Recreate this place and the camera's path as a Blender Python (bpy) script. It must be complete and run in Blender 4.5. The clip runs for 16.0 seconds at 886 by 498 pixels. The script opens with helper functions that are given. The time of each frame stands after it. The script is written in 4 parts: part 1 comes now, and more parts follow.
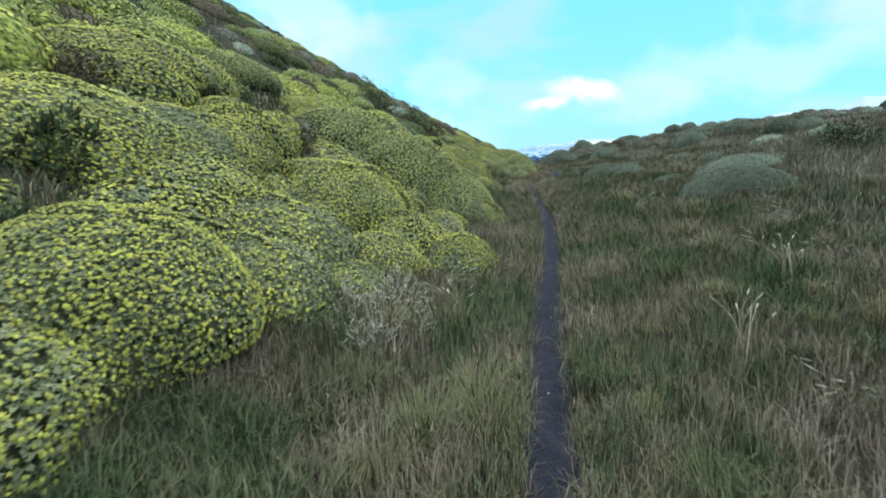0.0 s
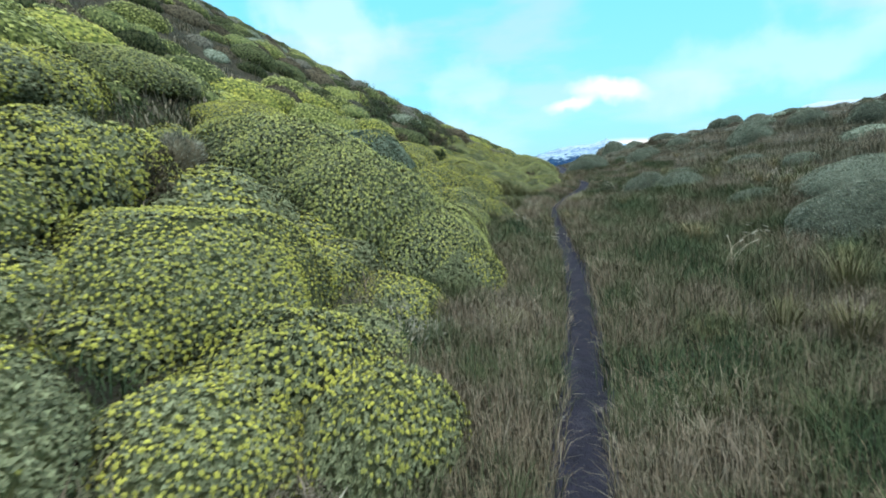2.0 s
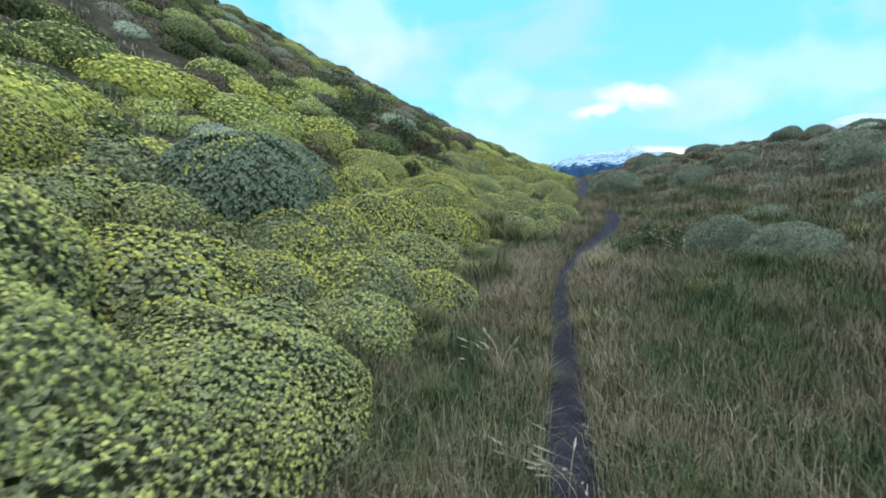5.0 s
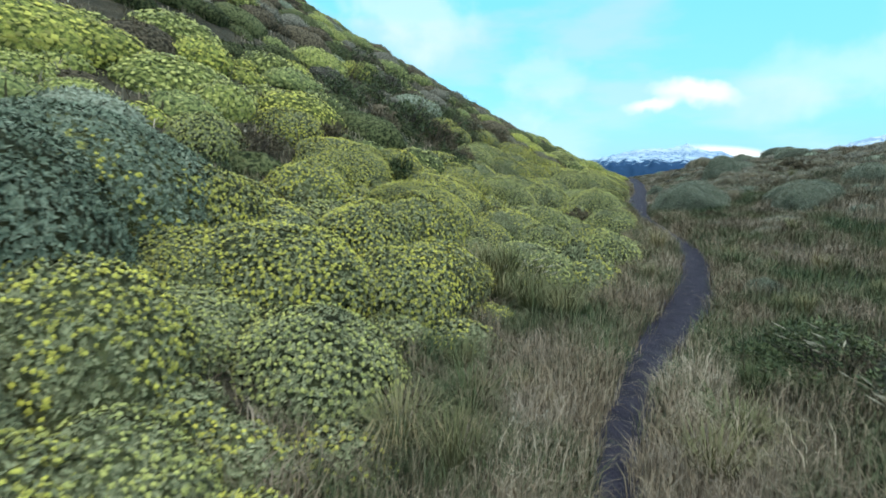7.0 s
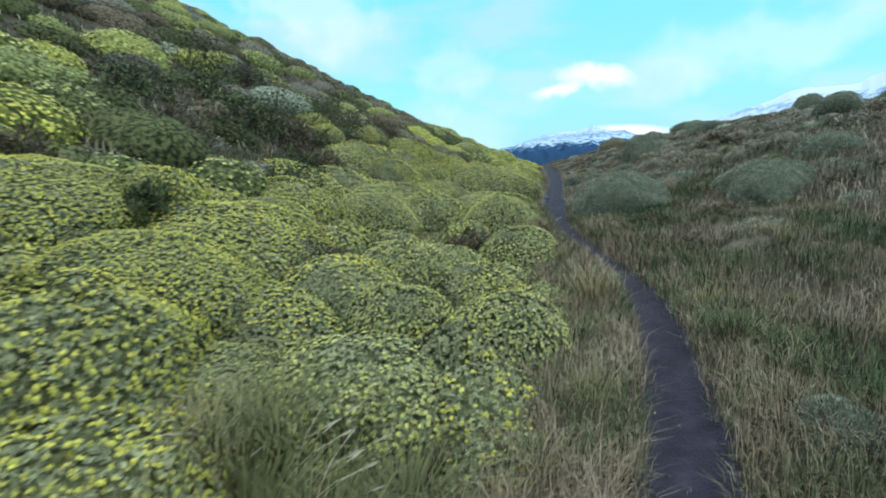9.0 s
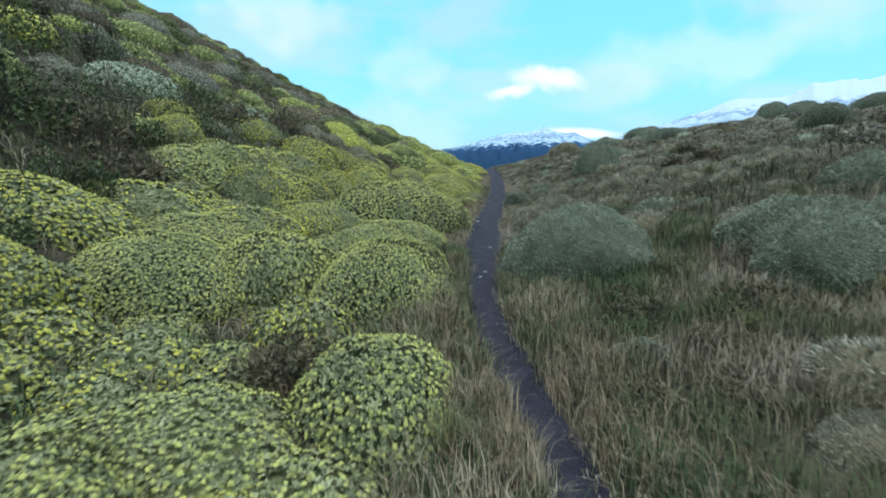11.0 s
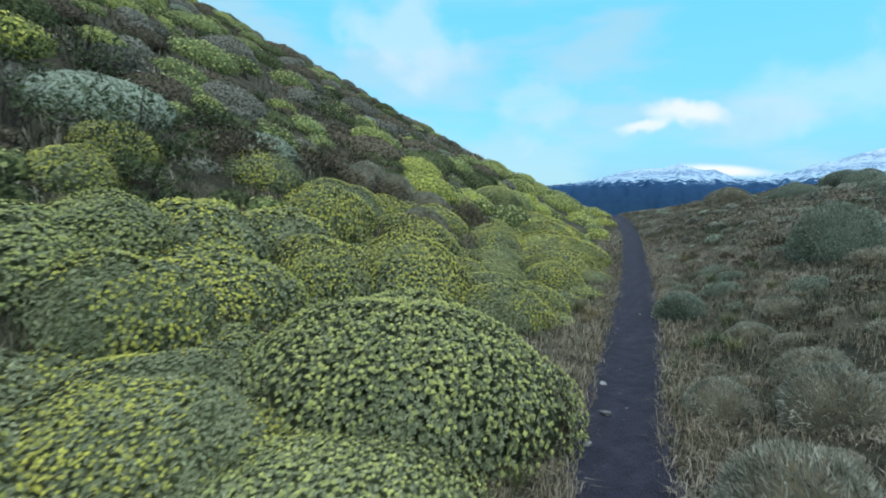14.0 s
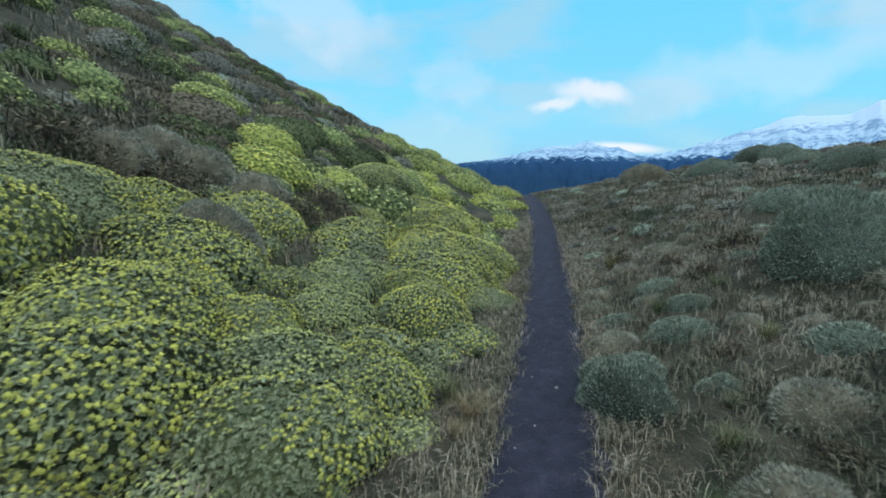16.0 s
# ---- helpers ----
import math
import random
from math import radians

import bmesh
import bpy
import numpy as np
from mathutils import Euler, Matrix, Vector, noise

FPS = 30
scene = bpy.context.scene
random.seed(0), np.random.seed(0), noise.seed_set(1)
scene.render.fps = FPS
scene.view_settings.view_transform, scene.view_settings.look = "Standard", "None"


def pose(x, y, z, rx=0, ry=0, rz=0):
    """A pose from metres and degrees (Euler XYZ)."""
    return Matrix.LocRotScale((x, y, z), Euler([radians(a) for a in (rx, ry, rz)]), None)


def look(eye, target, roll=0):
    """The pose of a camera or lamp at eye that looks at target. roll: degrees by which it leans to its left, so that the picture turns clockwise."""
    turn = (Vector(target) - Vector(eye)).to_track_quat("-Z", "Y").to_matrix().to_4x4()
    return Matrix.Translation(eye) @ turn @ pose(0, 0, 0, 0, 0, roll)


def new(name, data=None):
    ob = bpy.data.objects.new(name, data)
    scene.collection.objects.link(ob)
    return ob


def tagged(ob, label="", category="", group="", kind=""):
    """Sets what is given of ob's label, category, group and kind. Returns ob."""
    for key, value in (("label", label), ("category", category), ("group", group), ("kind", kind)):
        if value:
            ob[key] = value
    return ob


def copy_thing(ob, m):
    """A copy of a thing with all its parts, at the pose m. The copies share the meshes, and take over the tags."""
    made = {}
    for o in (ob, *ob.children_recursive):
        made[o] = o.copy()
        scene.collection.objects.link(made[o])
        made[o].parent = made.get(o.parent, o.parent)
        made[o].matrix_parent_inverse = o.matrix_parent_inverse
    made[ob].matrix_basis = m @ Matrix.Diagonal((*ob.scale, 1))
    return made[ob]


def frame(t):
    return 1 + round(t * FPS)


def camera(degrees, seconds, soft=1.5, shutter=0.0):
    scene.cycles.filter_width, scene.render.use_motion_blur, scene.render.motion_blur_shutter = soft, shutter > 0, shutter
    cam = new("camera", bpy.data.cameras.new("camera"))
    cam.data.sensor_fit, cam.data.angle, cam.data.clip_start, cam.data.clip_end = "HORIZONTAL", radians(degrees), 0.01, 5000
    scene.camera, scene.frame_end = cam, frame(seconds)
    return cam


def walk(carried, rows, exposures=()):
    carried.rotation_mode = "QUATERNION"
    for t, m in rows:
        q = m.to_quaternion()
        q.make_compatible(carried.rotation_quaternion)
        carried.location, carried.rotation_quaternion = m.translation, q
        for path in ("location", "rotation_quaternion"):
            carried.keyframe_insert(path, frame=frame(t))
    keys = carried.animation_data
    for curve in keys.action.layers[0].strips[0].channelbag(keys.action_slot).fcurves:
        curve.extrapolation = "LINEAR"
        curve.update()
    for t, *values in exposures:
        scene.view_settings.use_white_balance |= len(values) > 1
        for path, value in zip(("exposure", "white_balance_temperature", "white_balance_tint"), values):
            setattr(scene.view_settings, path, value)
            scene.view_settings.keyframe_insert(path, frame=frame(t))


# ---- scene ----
cam = camera(84.3, 16.0, soft=1.8, shutter=0.25)
PATH = [  # seconds, x, y, z, yaw, pitch, roll
    (0.0, -0.000, -0.000, 1.500, 17.43, -8.41, 0.51),
    (0.5, -0.075, 0.672, 1.552, 17.78, -8.13, 1.14),
    (1.0, -0.128, 1.374, 1.602, 18.16, -8.02, 0.65),
    (1.5, -0.149, 2.095, 1.687, 18.89, -7.76, 2.14),
    (2.0, -0.258, 2.854, 1.767, 20.42, -7.54, 2.87),
    (2.5, -0.306, 3.583, 1.853, 20.94, -7.96, 1.47),
    (3.0, -0.397, 4.276, 1.939, 21.91, -7.61, 1.18),
    (3.5, -0.470, 4.915, 1.984, 21.31, -7.86, -0.20),
    (4.0, -0.551, 5.615, 1.989, 22.39, -6.88, 0.58),
    (4.2, -0.568, 5.889, 2.046, 22.37, -6.53, 0.95),
    (6.3, -1.092, 9.024, 2.403, 26.36, -9.07, -0.94),
    (6.5, -1.171, 9.355, 2.468, 27.57, -8.37, -1.36),
    (7.0, -1.318, 10.156, 2.519, 28.00, -8.52, -1.74),
    (7.5, -1.473, 10.915, 2.600, 28.45, -8.22, 0.42),
    (8.0, -1.573, 11.683, 2.605, 25.87, -8.50, 0.76),
    (8.5, -1.610, 12.405, 2.684, 23.50, -8.60, 2.05),
    (9.0, -1.646, 13.260, 2.722, 18.91, -9.10, 3.05),
    (9.5, -1.550, 14.029, 2.796, 12.64, -9.60, 2.65),
    (9.7, -1.542, 14.336, 2.769, 10.45, -9.66, 3.18),
    (11.8, -1.906, 17.519, 3.126, 19.32, -9.22, -0.02),
    (12.0, -1.981, 17.837, 3.148, 21.76, -8.94, 0.31),
    (12.5, -2.104, 18.596, 3.194, 25.26, -8.93, -0.32),
    (13.0, -2.215, 19.277, 3.297, 29.01, -7.77, 0.77),
    (13.5, -2.408, 20.008, 3.357, 30.35, -6.80, -0.66),
    (14.0, -2.493, 20.764, 3.424, 27.63, -5.73, -0.48),
    (14.5, -2.626, 21.575, 3.453, 23.89, -5.17, 1.34),
    (15.0, -2.651, 22.346, 3.444, 17.55, -7.50, 1.25),
    (15.5, -2.751, 23.058, 3.489, 17.82, -7.82, 0.29),
    (16.0, -2.811, 23.752, 3.512, 18.24, -8.30, -0.02),
]
walk(cam, [(t, pose(x, y, z, 90 + pitch, roll, yaw)) for t, x, y, z, yaw, pitch, roll in PATH],
     exposures=((0, 0.14, 6500, 10), (7, 0.10, 6480, 10), (12.5, -0.03, 6320, 10), (16, -0.27, 5990, 10)))

# ---- sky and light ----
SUN_EL, SUN_AZ = 50.0, 120.0      # behind thick cloud
world = bpy.data.worlds.new("world")
scene.world = world
world.use_nodes = True
wt = world.node_tree
wt.nodes.clear()


def wnode(kind, **props):
    n = wt.nodes.new(kind)
    for k, v in props.items():
        if k == "op":
            n.operation = v
        elif k == "blend":
            n.blend_type = v
            n.data_type = "RGBA"
    return n


def ramp(tree, stops, interp="LINEAR"):
    n = tree.nodes.new("ShaderNodeValToRGB")
    n.color_ramp.interpolation = interp
    els = n.color_ramp.elements
    while len(els) < len(stops):
        els.new(0.5)
    for e, (pos, col) in zip(els, stops):
        e.position, e.color = pos, (*col, 1)
    return n


coord = wnode("ShaderNodeTexCoord")
sky = wnode("ShaderNodeTexSky")
sky.sky_type, sky.sun_disc = "NISHITA", False
sky.sun_elevation, sky.sun_rotation = radians(SUN_EL), radians(SUN_AZ)
sep = wnode("ShaderNodeSeparateXYZ")
wt.links.new(coord.outputs["Generated"], sep.inputs[0])
# cloud deck: hazy blue gaps between broad soft cloud, whiter towards the zenith
veil = ramp(wt, [(0.0, (0.28, 0.62, 0.86)), (0.06, (0.26, 0.70, 0.93)), (0.12, (0.24, 0.78, 1.0)), (0.34, (0.19, 0.77, 1.06)), (0.55, (0.74, 0.86, 0.92)), (1.0, (0.90, 0.90, 0.90))])
wt.links.new(sep.outputs["Z"], veil.inputs[0])
stretch = wnode("ShaderNodeMapping")
stretch.inputs["Scale"].default_value = (2.2, 2.2, 7.5)
wt.links.new(coord.outputs["Generated"], stretch.inputs["Vector"])
clouds = wnode("ShaderNodeTexNoise")
clouds.inputs["Scale"].default_value, clouds.inputs["Detail"].default_value, clouds.inputs["Roughness"].default_value = 1.3, 5, 0.5
wt.links.new(stretch.outputs[0], clouds.inputs["Vector"])
cover = ramp(wt, [(0.42, (0, 0, 0)), (0.60, (1, 1, 1))], "EASE")
wt.links.new(clouds.outputs["Fac"], cover.inputs[0])
deck = wnode("ShaderNodeMix", blend="MIX")
wt.links.new(cover.outputs[0], deck.inputs[0])
wt.links.new(veil.outputs[0], deck.inputs[6])
deck.inputs[7].default_value = (0.40, 0.76, 0.89, 1)
# the lit cloud over the mountain: a streak of thin bright cloud


def cloud_bank(last, az, el, wide, high, strength, tilt=0.0, warp=0.05):
    """A soft-edged bright cloud bank at that bearing, mixed over what is behind it."""
    a, e = radians(az), radians(el)
    jig = wnode("ShaderNodeTexNoise")
    jig.inputs["Scale"].default_value, jig.inputs["Detail"].default_value = 9.0, 4
    wt.links.new(coord.outputs["Generated"], jig.inputs["Vector"])
    off = wnode("ShaderNodeVectorMath", op="MULTIPLY_ADD")
    off.inputs[1].default_value = (warp,) * 3
    wt.links.new(jig.outputs["Color"], off.inputs[0])
    wt.links.new(coord.outputs["Generated"], off.inputs[2])
    mp = wnode("ShaderNodeMapping")
    mp.vector_type = "TEXTURE"
    mp.inputs["Location"].default_value = (math.sin(a) * math.cos(e) + warp / 2, math.cos(a) * math.cos(e) + warp / 2, math.sin(e) + warp / 2)
    mp.inputs["Rotation"].default_value = (0, radians(tilt), -a)
    mp.inputs["Scale"].default_value = (math.tan(radians(wide)), 0.5, math.tan(radians(high)))
    wt.links.new(off.outputs[0], mp.inputs["Vector"])
    ball = wnode("ShaderNodeTexGradient")
    ball.gradient_type = "SPHERICAL"
    wt.links.new(mp.outputs[0], ball.inputs["Vector"])
    soft_edge = ramp(wt, [(0.0, (0, 0, 0)), (0.75, (strength,) * 3)], "EASE")
    wt.links.new(ball.outputs["Fac"], soft_edge.inputs[0])
    mx = wnode("ShaderNodeMix", blend="MIX")
    wt.links.new(soft_edge.outputs[0], mx.inputs[0])
    wt.links.new(last, mx.inputs[6])
    mx.inputs[7].default_value = (1.0, 1.0, 1.0, 1)
    return mx.outputs[2]


col = deck.outputs[2]
col = cloud_bank(col, -5.4, 7.9, 3.8, 0.8, 0.85, -8, 0.07)
col = cloud_bank(col, -1.2, 8.9, 5.0, 1.4, 0.9, 6, 0.10)
col = cloud_bank(col, 1.6, 3.3, 5.5, 0.75, 1.0, 4, 0.02)
col = cloud_bank(col, 15.0, 10.5, 16.0, 4.0, 0.3, -8, 0.2)
col = cloud_bank(col, -18.0, 9.5, 5.0, 4.0, 0.2, 30, 0.25)
col = cloud_bank(col, -32.0, 17.0, 9.0, 5.0, 0.4, 20, 0.25)
# an overcast sky is about three times as bright overhead as near the horizon
overhead = wnode("ShaderNodeMapRange")
overhead.interpolation_type = "SMOOTHSTEP"
for key, val in (("From Min", 0.36), ("From Max", 0.95), ("To Min", 1.0), ("To Max", 3.4)):
    overhead.inputs[key].default_value = val
wt.links.new(sep.outputs["Z"], overhead.inputs["Value"])
lifted = wnode("ShaderNodeVectorMath", op="SCALE")
wt.links.new(col, lifted.inputs[0])
wt.links.new(overhead.outputs[0], lifted.inputs["Scale"])
col = lifted.outputs[0]
sky_gain = wnode("ShaderNodeVectorMath", op="SCALE")
sky_gain.inputs["Scale"].default_value = 0.035
wt.links.new(sky.outputs[0], sky_gain.inputs[0])
both = wnode("ShaderNodeVectorMath", op="MULTIPLY_ADD")
both.inputs[1].default_value = (0.93, 0.93, 0.93)
wt.links.new(col, both.inputs[0])
wt.links.new(sky_gain.outputs[0], both.inputs[2])
back = wnode("ShaderNodeBackground")
wt.links.new(both.outputs[0], back.inputs["Color"])
back.inputs["Strength"].default_value = 1.02
wout = wnode("ShaderNodeOutputWorld")
wt.links.new(back.outputs[0], wout.inputs[0])

sun = new("sun", bpy.data.lights.new("sun", "SUN"))
sun.data.energy, sun.data.angle, sun.data.color = 1.0, radians(40), (1.0, 0.93, 0.82)
_a, _e = radians(SUN_AZ), radians(SUN_EL)
sun.matrix_world = look((0, 0, 0), (-math.sin(_a) * math.cos(_e), -math.cos(_a) * math.cos(_e), -math.sin(_e)))


# ---- materials ----
def material(name, stops, scale=6.0, rough=0.9, bump=0.0, bump_scale=60.0, vary="object", spread=0.25, detail=5, spec=0.25, gains=(0.45, 1.3)):
    """Noise-coloured surface; vary: 'object', 'island' or '' shifts brightness per thing or per leaf."""
    m = bpy.data.materials.new(name)
    m.use_nodes = True
    t = m.node_tree
    b = t.nodes["Principled BSDF"]
    b.inputs["Roughness"].default_value = rough
    b.inputs["Specular IOR Level"].default_value = spec
    tc = t.nodes.new("ShaderNodeNewGeometry")
    n = t.nodes.new("ShaderNodeTexNoise")
    n.inputs["Scale"].default_value, n.inputs["Detail"].default_value = scale, detail
    t.links.new(tc.outputs["Position"], n.inputs["Vector"])
    r = ramp(t, stops)
    last = r.outputs[0]
    if vary:
        if vary == "island":
            rnd = tc.outputs["Random Per Island"]
        else:
            oi = t.nodes.new("ShaderNodeObjectInfo")
            rnd = oi.outputs["Random"]
        mixf = t.nodes.new("ShaderNodeMath")
        mixf.operation = "MULTIPLY_ADD"
        mixf.inputs[1].default_value = gains[0]
        t.links.new(rnd, mixf.inputs[0])
        half = t.nodes.new("ShaderNodeMath")
        half.operation = "MULTIPLY_ADD"
        half.inputs[1].default_value, half.inputs[2].default_value = gains[1], 0.5 - gains[0] / 2 - gains[1] / 2
        t.links.new(n.outputs["Fac"], half.inputs[0])
        t.links.new(half.outputs[0], mixf.inputs[2])
        t.links.new(mixf.outputs[0], r.inputs[0])
        hsv = t.nodes.new("ShaderNodeHueSaturation")
        rng = t.nodes.new("ShaderNodeMapRange")
        rng.inputs["To Min"].default_value, rng.inputs["To Max"].default_value = 1 - spread, 1 + spread
        t.links.new(rnd, rng.inputs["Value"])
        t.links.new(rng.outputs[0], hsv.inputs["Value"])
        t.links.new(last, hsv.inputs["Color"])
        last = hsv.outputs[0]
    else:
        t.links.new(n.outputs["Fac"], r.inputs[0])
    t.links.new(last, b.inputs["Base Color"])
    if bump:
        n2 = t.nodes.new("ShaderNodeTexNoise")
        n2.inputs["Scale"].default_value, n2.inputs["Detail"].default_value = bump_scale, 6
        t.links.new(tc.outputs["Position"], n2.inputs["Vector"])
        bp = t.nodes.new("ShaderNodeBump")
        bp.inputs["Strength"].default_value, bp.inputs["Distance"].default_value = bump, 0.03
        t.links.new(n2.outputs["Fac"], bp.inputs["Height"])
        t.links.new(bp.outputs[0], b.inputs["Normal"])
    return m


M_GROUND = material("turf", [(0.28, (0.014, 0.015, 0.008)), (0.5, (0.036, 0.031, 0.019)), (0.72, (0.075, 0.060, 0.038))], 2.6, 1.0, 1.0, 45, vary="", detail=9)
M_PATH = material("volcanic_ash", [(0.3, (0.015, 0.0135, 0.022)), (0.6, (0.026, 0.023, 0.037)), (0.8, (0.046, 0.041, 0.055))], 9, 0.95, 0.9, 70, vary="", detail=9)
M_STONE = material("pale_stone", [(0.3, (0.12, 0.115, 0.115)), (0.7, (0.26, 0.25, 0.24))], 30, 0.9, 0.5, 120)
# darker than the leaves: shade between the shoots is put into this colour
M_SHADE_CORE = material("spurge_shaded_inside", [(0.3, (0.045, 0.051, 0.022)), (0.7, (0.103, 0.111, 0.047))], 14, 1.0, 0.8, 60)
M_LEAF = material("spurge_leaf", [(0.2, (0.107, 0.115, 0.060)), (0.55, (0.164, 0.171, 0.088)), (0.9, (0.219, 0.222, 0.124))], 5, 0.75, vary="island", spread=0.35)
M_SHOOT = material("spurge_shoot", [(0.2, (0.079, 0.105, 0.069)), (0.55, (0.124, 0.154, 0.106)), (0.9, (0.180, 0.206, 0.150))], 6, 0.8, vary="island", spread=0.35)
M_FLOWER = material("spurge_flower", [(0.2, (0.228, 0.221, 0.058)), (0.5, (0.325, 0.306, 0.060)), (0.8, (0.417, 0.378, 0.066))], 2.0, 0.75, vary="island", spread=0.2)
M_FLOWER_OLD = material("spurge_flower_dull", [(0.2, (0.194, 0.209, 0.077)), (0.5, (0.272, 0.276, 0.088)), (0.8, (0.349, 0.335, 0.099))], 2.0, 0.8, vary="island", spread=0.22)
# the leaf colour dimmed, so the inner dome carries shade among the spines
M_GREY_SHADE_CORE = material("thorn_cushion_shaded_inside", [(0.3, (0.052, 0.059, 0.042)), (0.7, (0.112, 0.124, 0.092))], 16, 1.0, 0.8, 70)
M_GREY = material("thorn_cushion_leaf", [(0.2, (0.124, 0.136, 0.097)), (0.5, (0.193, 0.207, 0.154)), (0.85, (0.285, 0.297, 0.230))], 9, 0.85, vary="island", spread=0.4)
M_TWIG_GREY = material("grey_twig_leaf", [(0.2, (0.131, 0.126, 0.096)), (0.55, (0.227, 0.212, 0.165)), (0.9, (0.359, 0.335, 0.263))], 6, 0.85, vary="island", spread=0.35)
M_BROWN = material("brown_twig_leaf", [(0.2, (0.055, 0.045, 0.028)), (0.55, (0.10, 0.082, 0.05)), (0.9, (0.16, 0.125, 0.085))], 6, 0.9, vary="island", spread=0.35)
M_DARK_LEAF = material("dark_shrub_leaf", [(0.2, (0.025, 0.038, 0.016)), (0.55, (0.055, 0.072, 0.028)), (0.9, (0.10, 0.11, 0.045))], 5, 0.7, vary="island", spread=0.4)
M_BARK = material("bark", [(0.3, (0.04, 0.032, 0.026)), (0.7, (0.10, 0.08, 0.065))], 30, 0.95, 0.5, 80)
M_GRASS = material("grass_blade", [(0.10, (0.039, 0.064, 0.028)), (0.40, (0.079, 0.096, 0.042)), (0.58, (0.121, 0.109, 0.065)), (0.76, (0.159, 0.118, 0.082)), (1.0, (0.252, 0.205, 0.158))], 1.3, 0.85, vary="island", spread=0.35, gains=(0.42, 2.2))
M_STRAW = material("dry_grass", [(0.15, (0.108, 0.079, 0.049)), (0.55, (0.211, 0.160, 0.106)), (0.9, (0.360, 0.297, 0.221))], 1.2, 0.85, vary="island", spread=0.3)
M_GRASS_FAR = material("bank_grass", [(0.10, (0.048, 0.055, 0.032)), (0.40, (0.114, 0.103, 0.065)), (0.65, (0.179, 0.145, 0.102)), (0.95, (0.275, 0.229, 0.184))], 0.7, 0.9, vary="island", spread=0.35, gains=(0.4, 2.0))
M_SEED = material("pale_seed_head", [(0.2, (0.24, 0.21, 0.155)), (0.8, (0.42, 0.38, 0.30))], 20, 0.8, vary="island", spread=0.2)
M_TUFT = material("tussock_blade", [(0.10, (0.045, 0.072, 0.024)), (0.40, (0.09, 0.10, 0.04)), (0.70, (0.15, 0.125, 0.06)), (0.95, (0.17, 0.11, 0.065))], 0.8, 0.85, vary="object", spread=0.3)
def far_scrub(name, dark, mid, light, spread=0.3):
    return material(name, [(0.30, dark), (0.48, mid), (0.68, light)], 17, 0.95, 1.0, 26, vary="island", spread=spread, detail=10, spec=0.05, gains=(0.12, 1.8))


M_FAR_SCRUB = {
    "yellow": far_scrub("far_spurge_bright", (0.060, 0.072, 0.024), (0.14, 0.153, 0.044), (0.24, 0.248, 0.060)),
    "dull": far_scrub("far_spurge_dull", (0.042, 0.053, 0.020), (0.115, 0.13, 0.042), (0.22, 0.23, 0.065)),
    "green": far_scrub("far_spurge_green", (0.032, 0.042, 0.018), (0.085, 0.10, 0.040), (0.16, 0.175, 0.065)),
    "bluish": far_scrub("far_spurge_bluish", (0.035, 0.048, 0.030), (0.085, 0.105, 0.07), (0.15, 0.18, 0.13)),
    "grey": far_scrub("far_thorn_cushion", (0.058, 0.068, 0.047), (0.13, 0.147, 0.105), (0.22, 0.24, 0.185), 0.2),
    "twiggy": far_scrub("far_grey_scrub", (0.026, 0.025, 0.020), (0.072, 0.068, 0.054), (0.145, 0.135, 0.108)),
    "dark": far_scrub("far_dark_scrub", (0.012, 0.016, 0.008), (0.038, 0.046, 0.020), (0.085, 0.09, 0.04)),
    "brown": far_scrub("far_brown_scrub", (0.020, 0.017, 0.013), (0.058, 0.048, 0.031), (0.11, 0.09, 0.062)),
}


# ---- ground shape ----
def smooth_interp(y, ys, zs, w=1.2):
    y = np.asarray(y, float)
    return sum(np.interp(y + o * w, ys, zs) * k for o, k in ((-1, 0.15), (-0.5, 0.2), (0, 0.3), (0.5, 0.2), (1, 0.15)))


TX_Y = [-15, 0, 2, 4, 6, 8, 10, 12, 13, 14, 15.3, 17, 18, 19, 20, 21, 22, 24, 27, 30, 35, 40, 45, 60, 200]
TX_X = [0.9, -0.03, -0.15, -0.36, -0.51, -0.74, -1.15, -1.52, -1.63, -1.53, -1.31, -1.32, -1.50, -1.93, -2.28, -2.43, -2.58, -2.87, -3.11, -3.44, -4.1, -4.95, -6.0, -9.0, -40]
TZ_Y = [-15, 0, 2.1, 4.3, 5.6, 9, 12.4, 14, 17.5, 20, 23.7, 30, 36, 44, 48, 56, 70, 120, 300, 2500]
TZ_Z = [-1.3, 0, 0.19, 0.43, 0.53, 0.90, 1.17, 1.29, 1.63, 1.87, 2.01, 2.15, 2.42, 2.75, 2.75, 1.6, -3, -22, -50, -60]


def trail_x(y):
    return smooth_interp(y, TX_Y, TX_X, 0.7)


def trail_z(y):
    return smooth_interp(y, TZ_Y, TZ_Z, 1.2)


def bumps(x, y):
    return (0.05 * np.sin(1.7 * x + 0.6 * y) * np.sin(1.3 * y - 0.4 * x) + 0.035 * np.sin(3.9 * x + 1.1) * np.sin(3.1 * y + 0.7 * x)
            + 0.02 * np.sin(7.3 * x - 2.0 * y) * np.sin(6.1 * y))


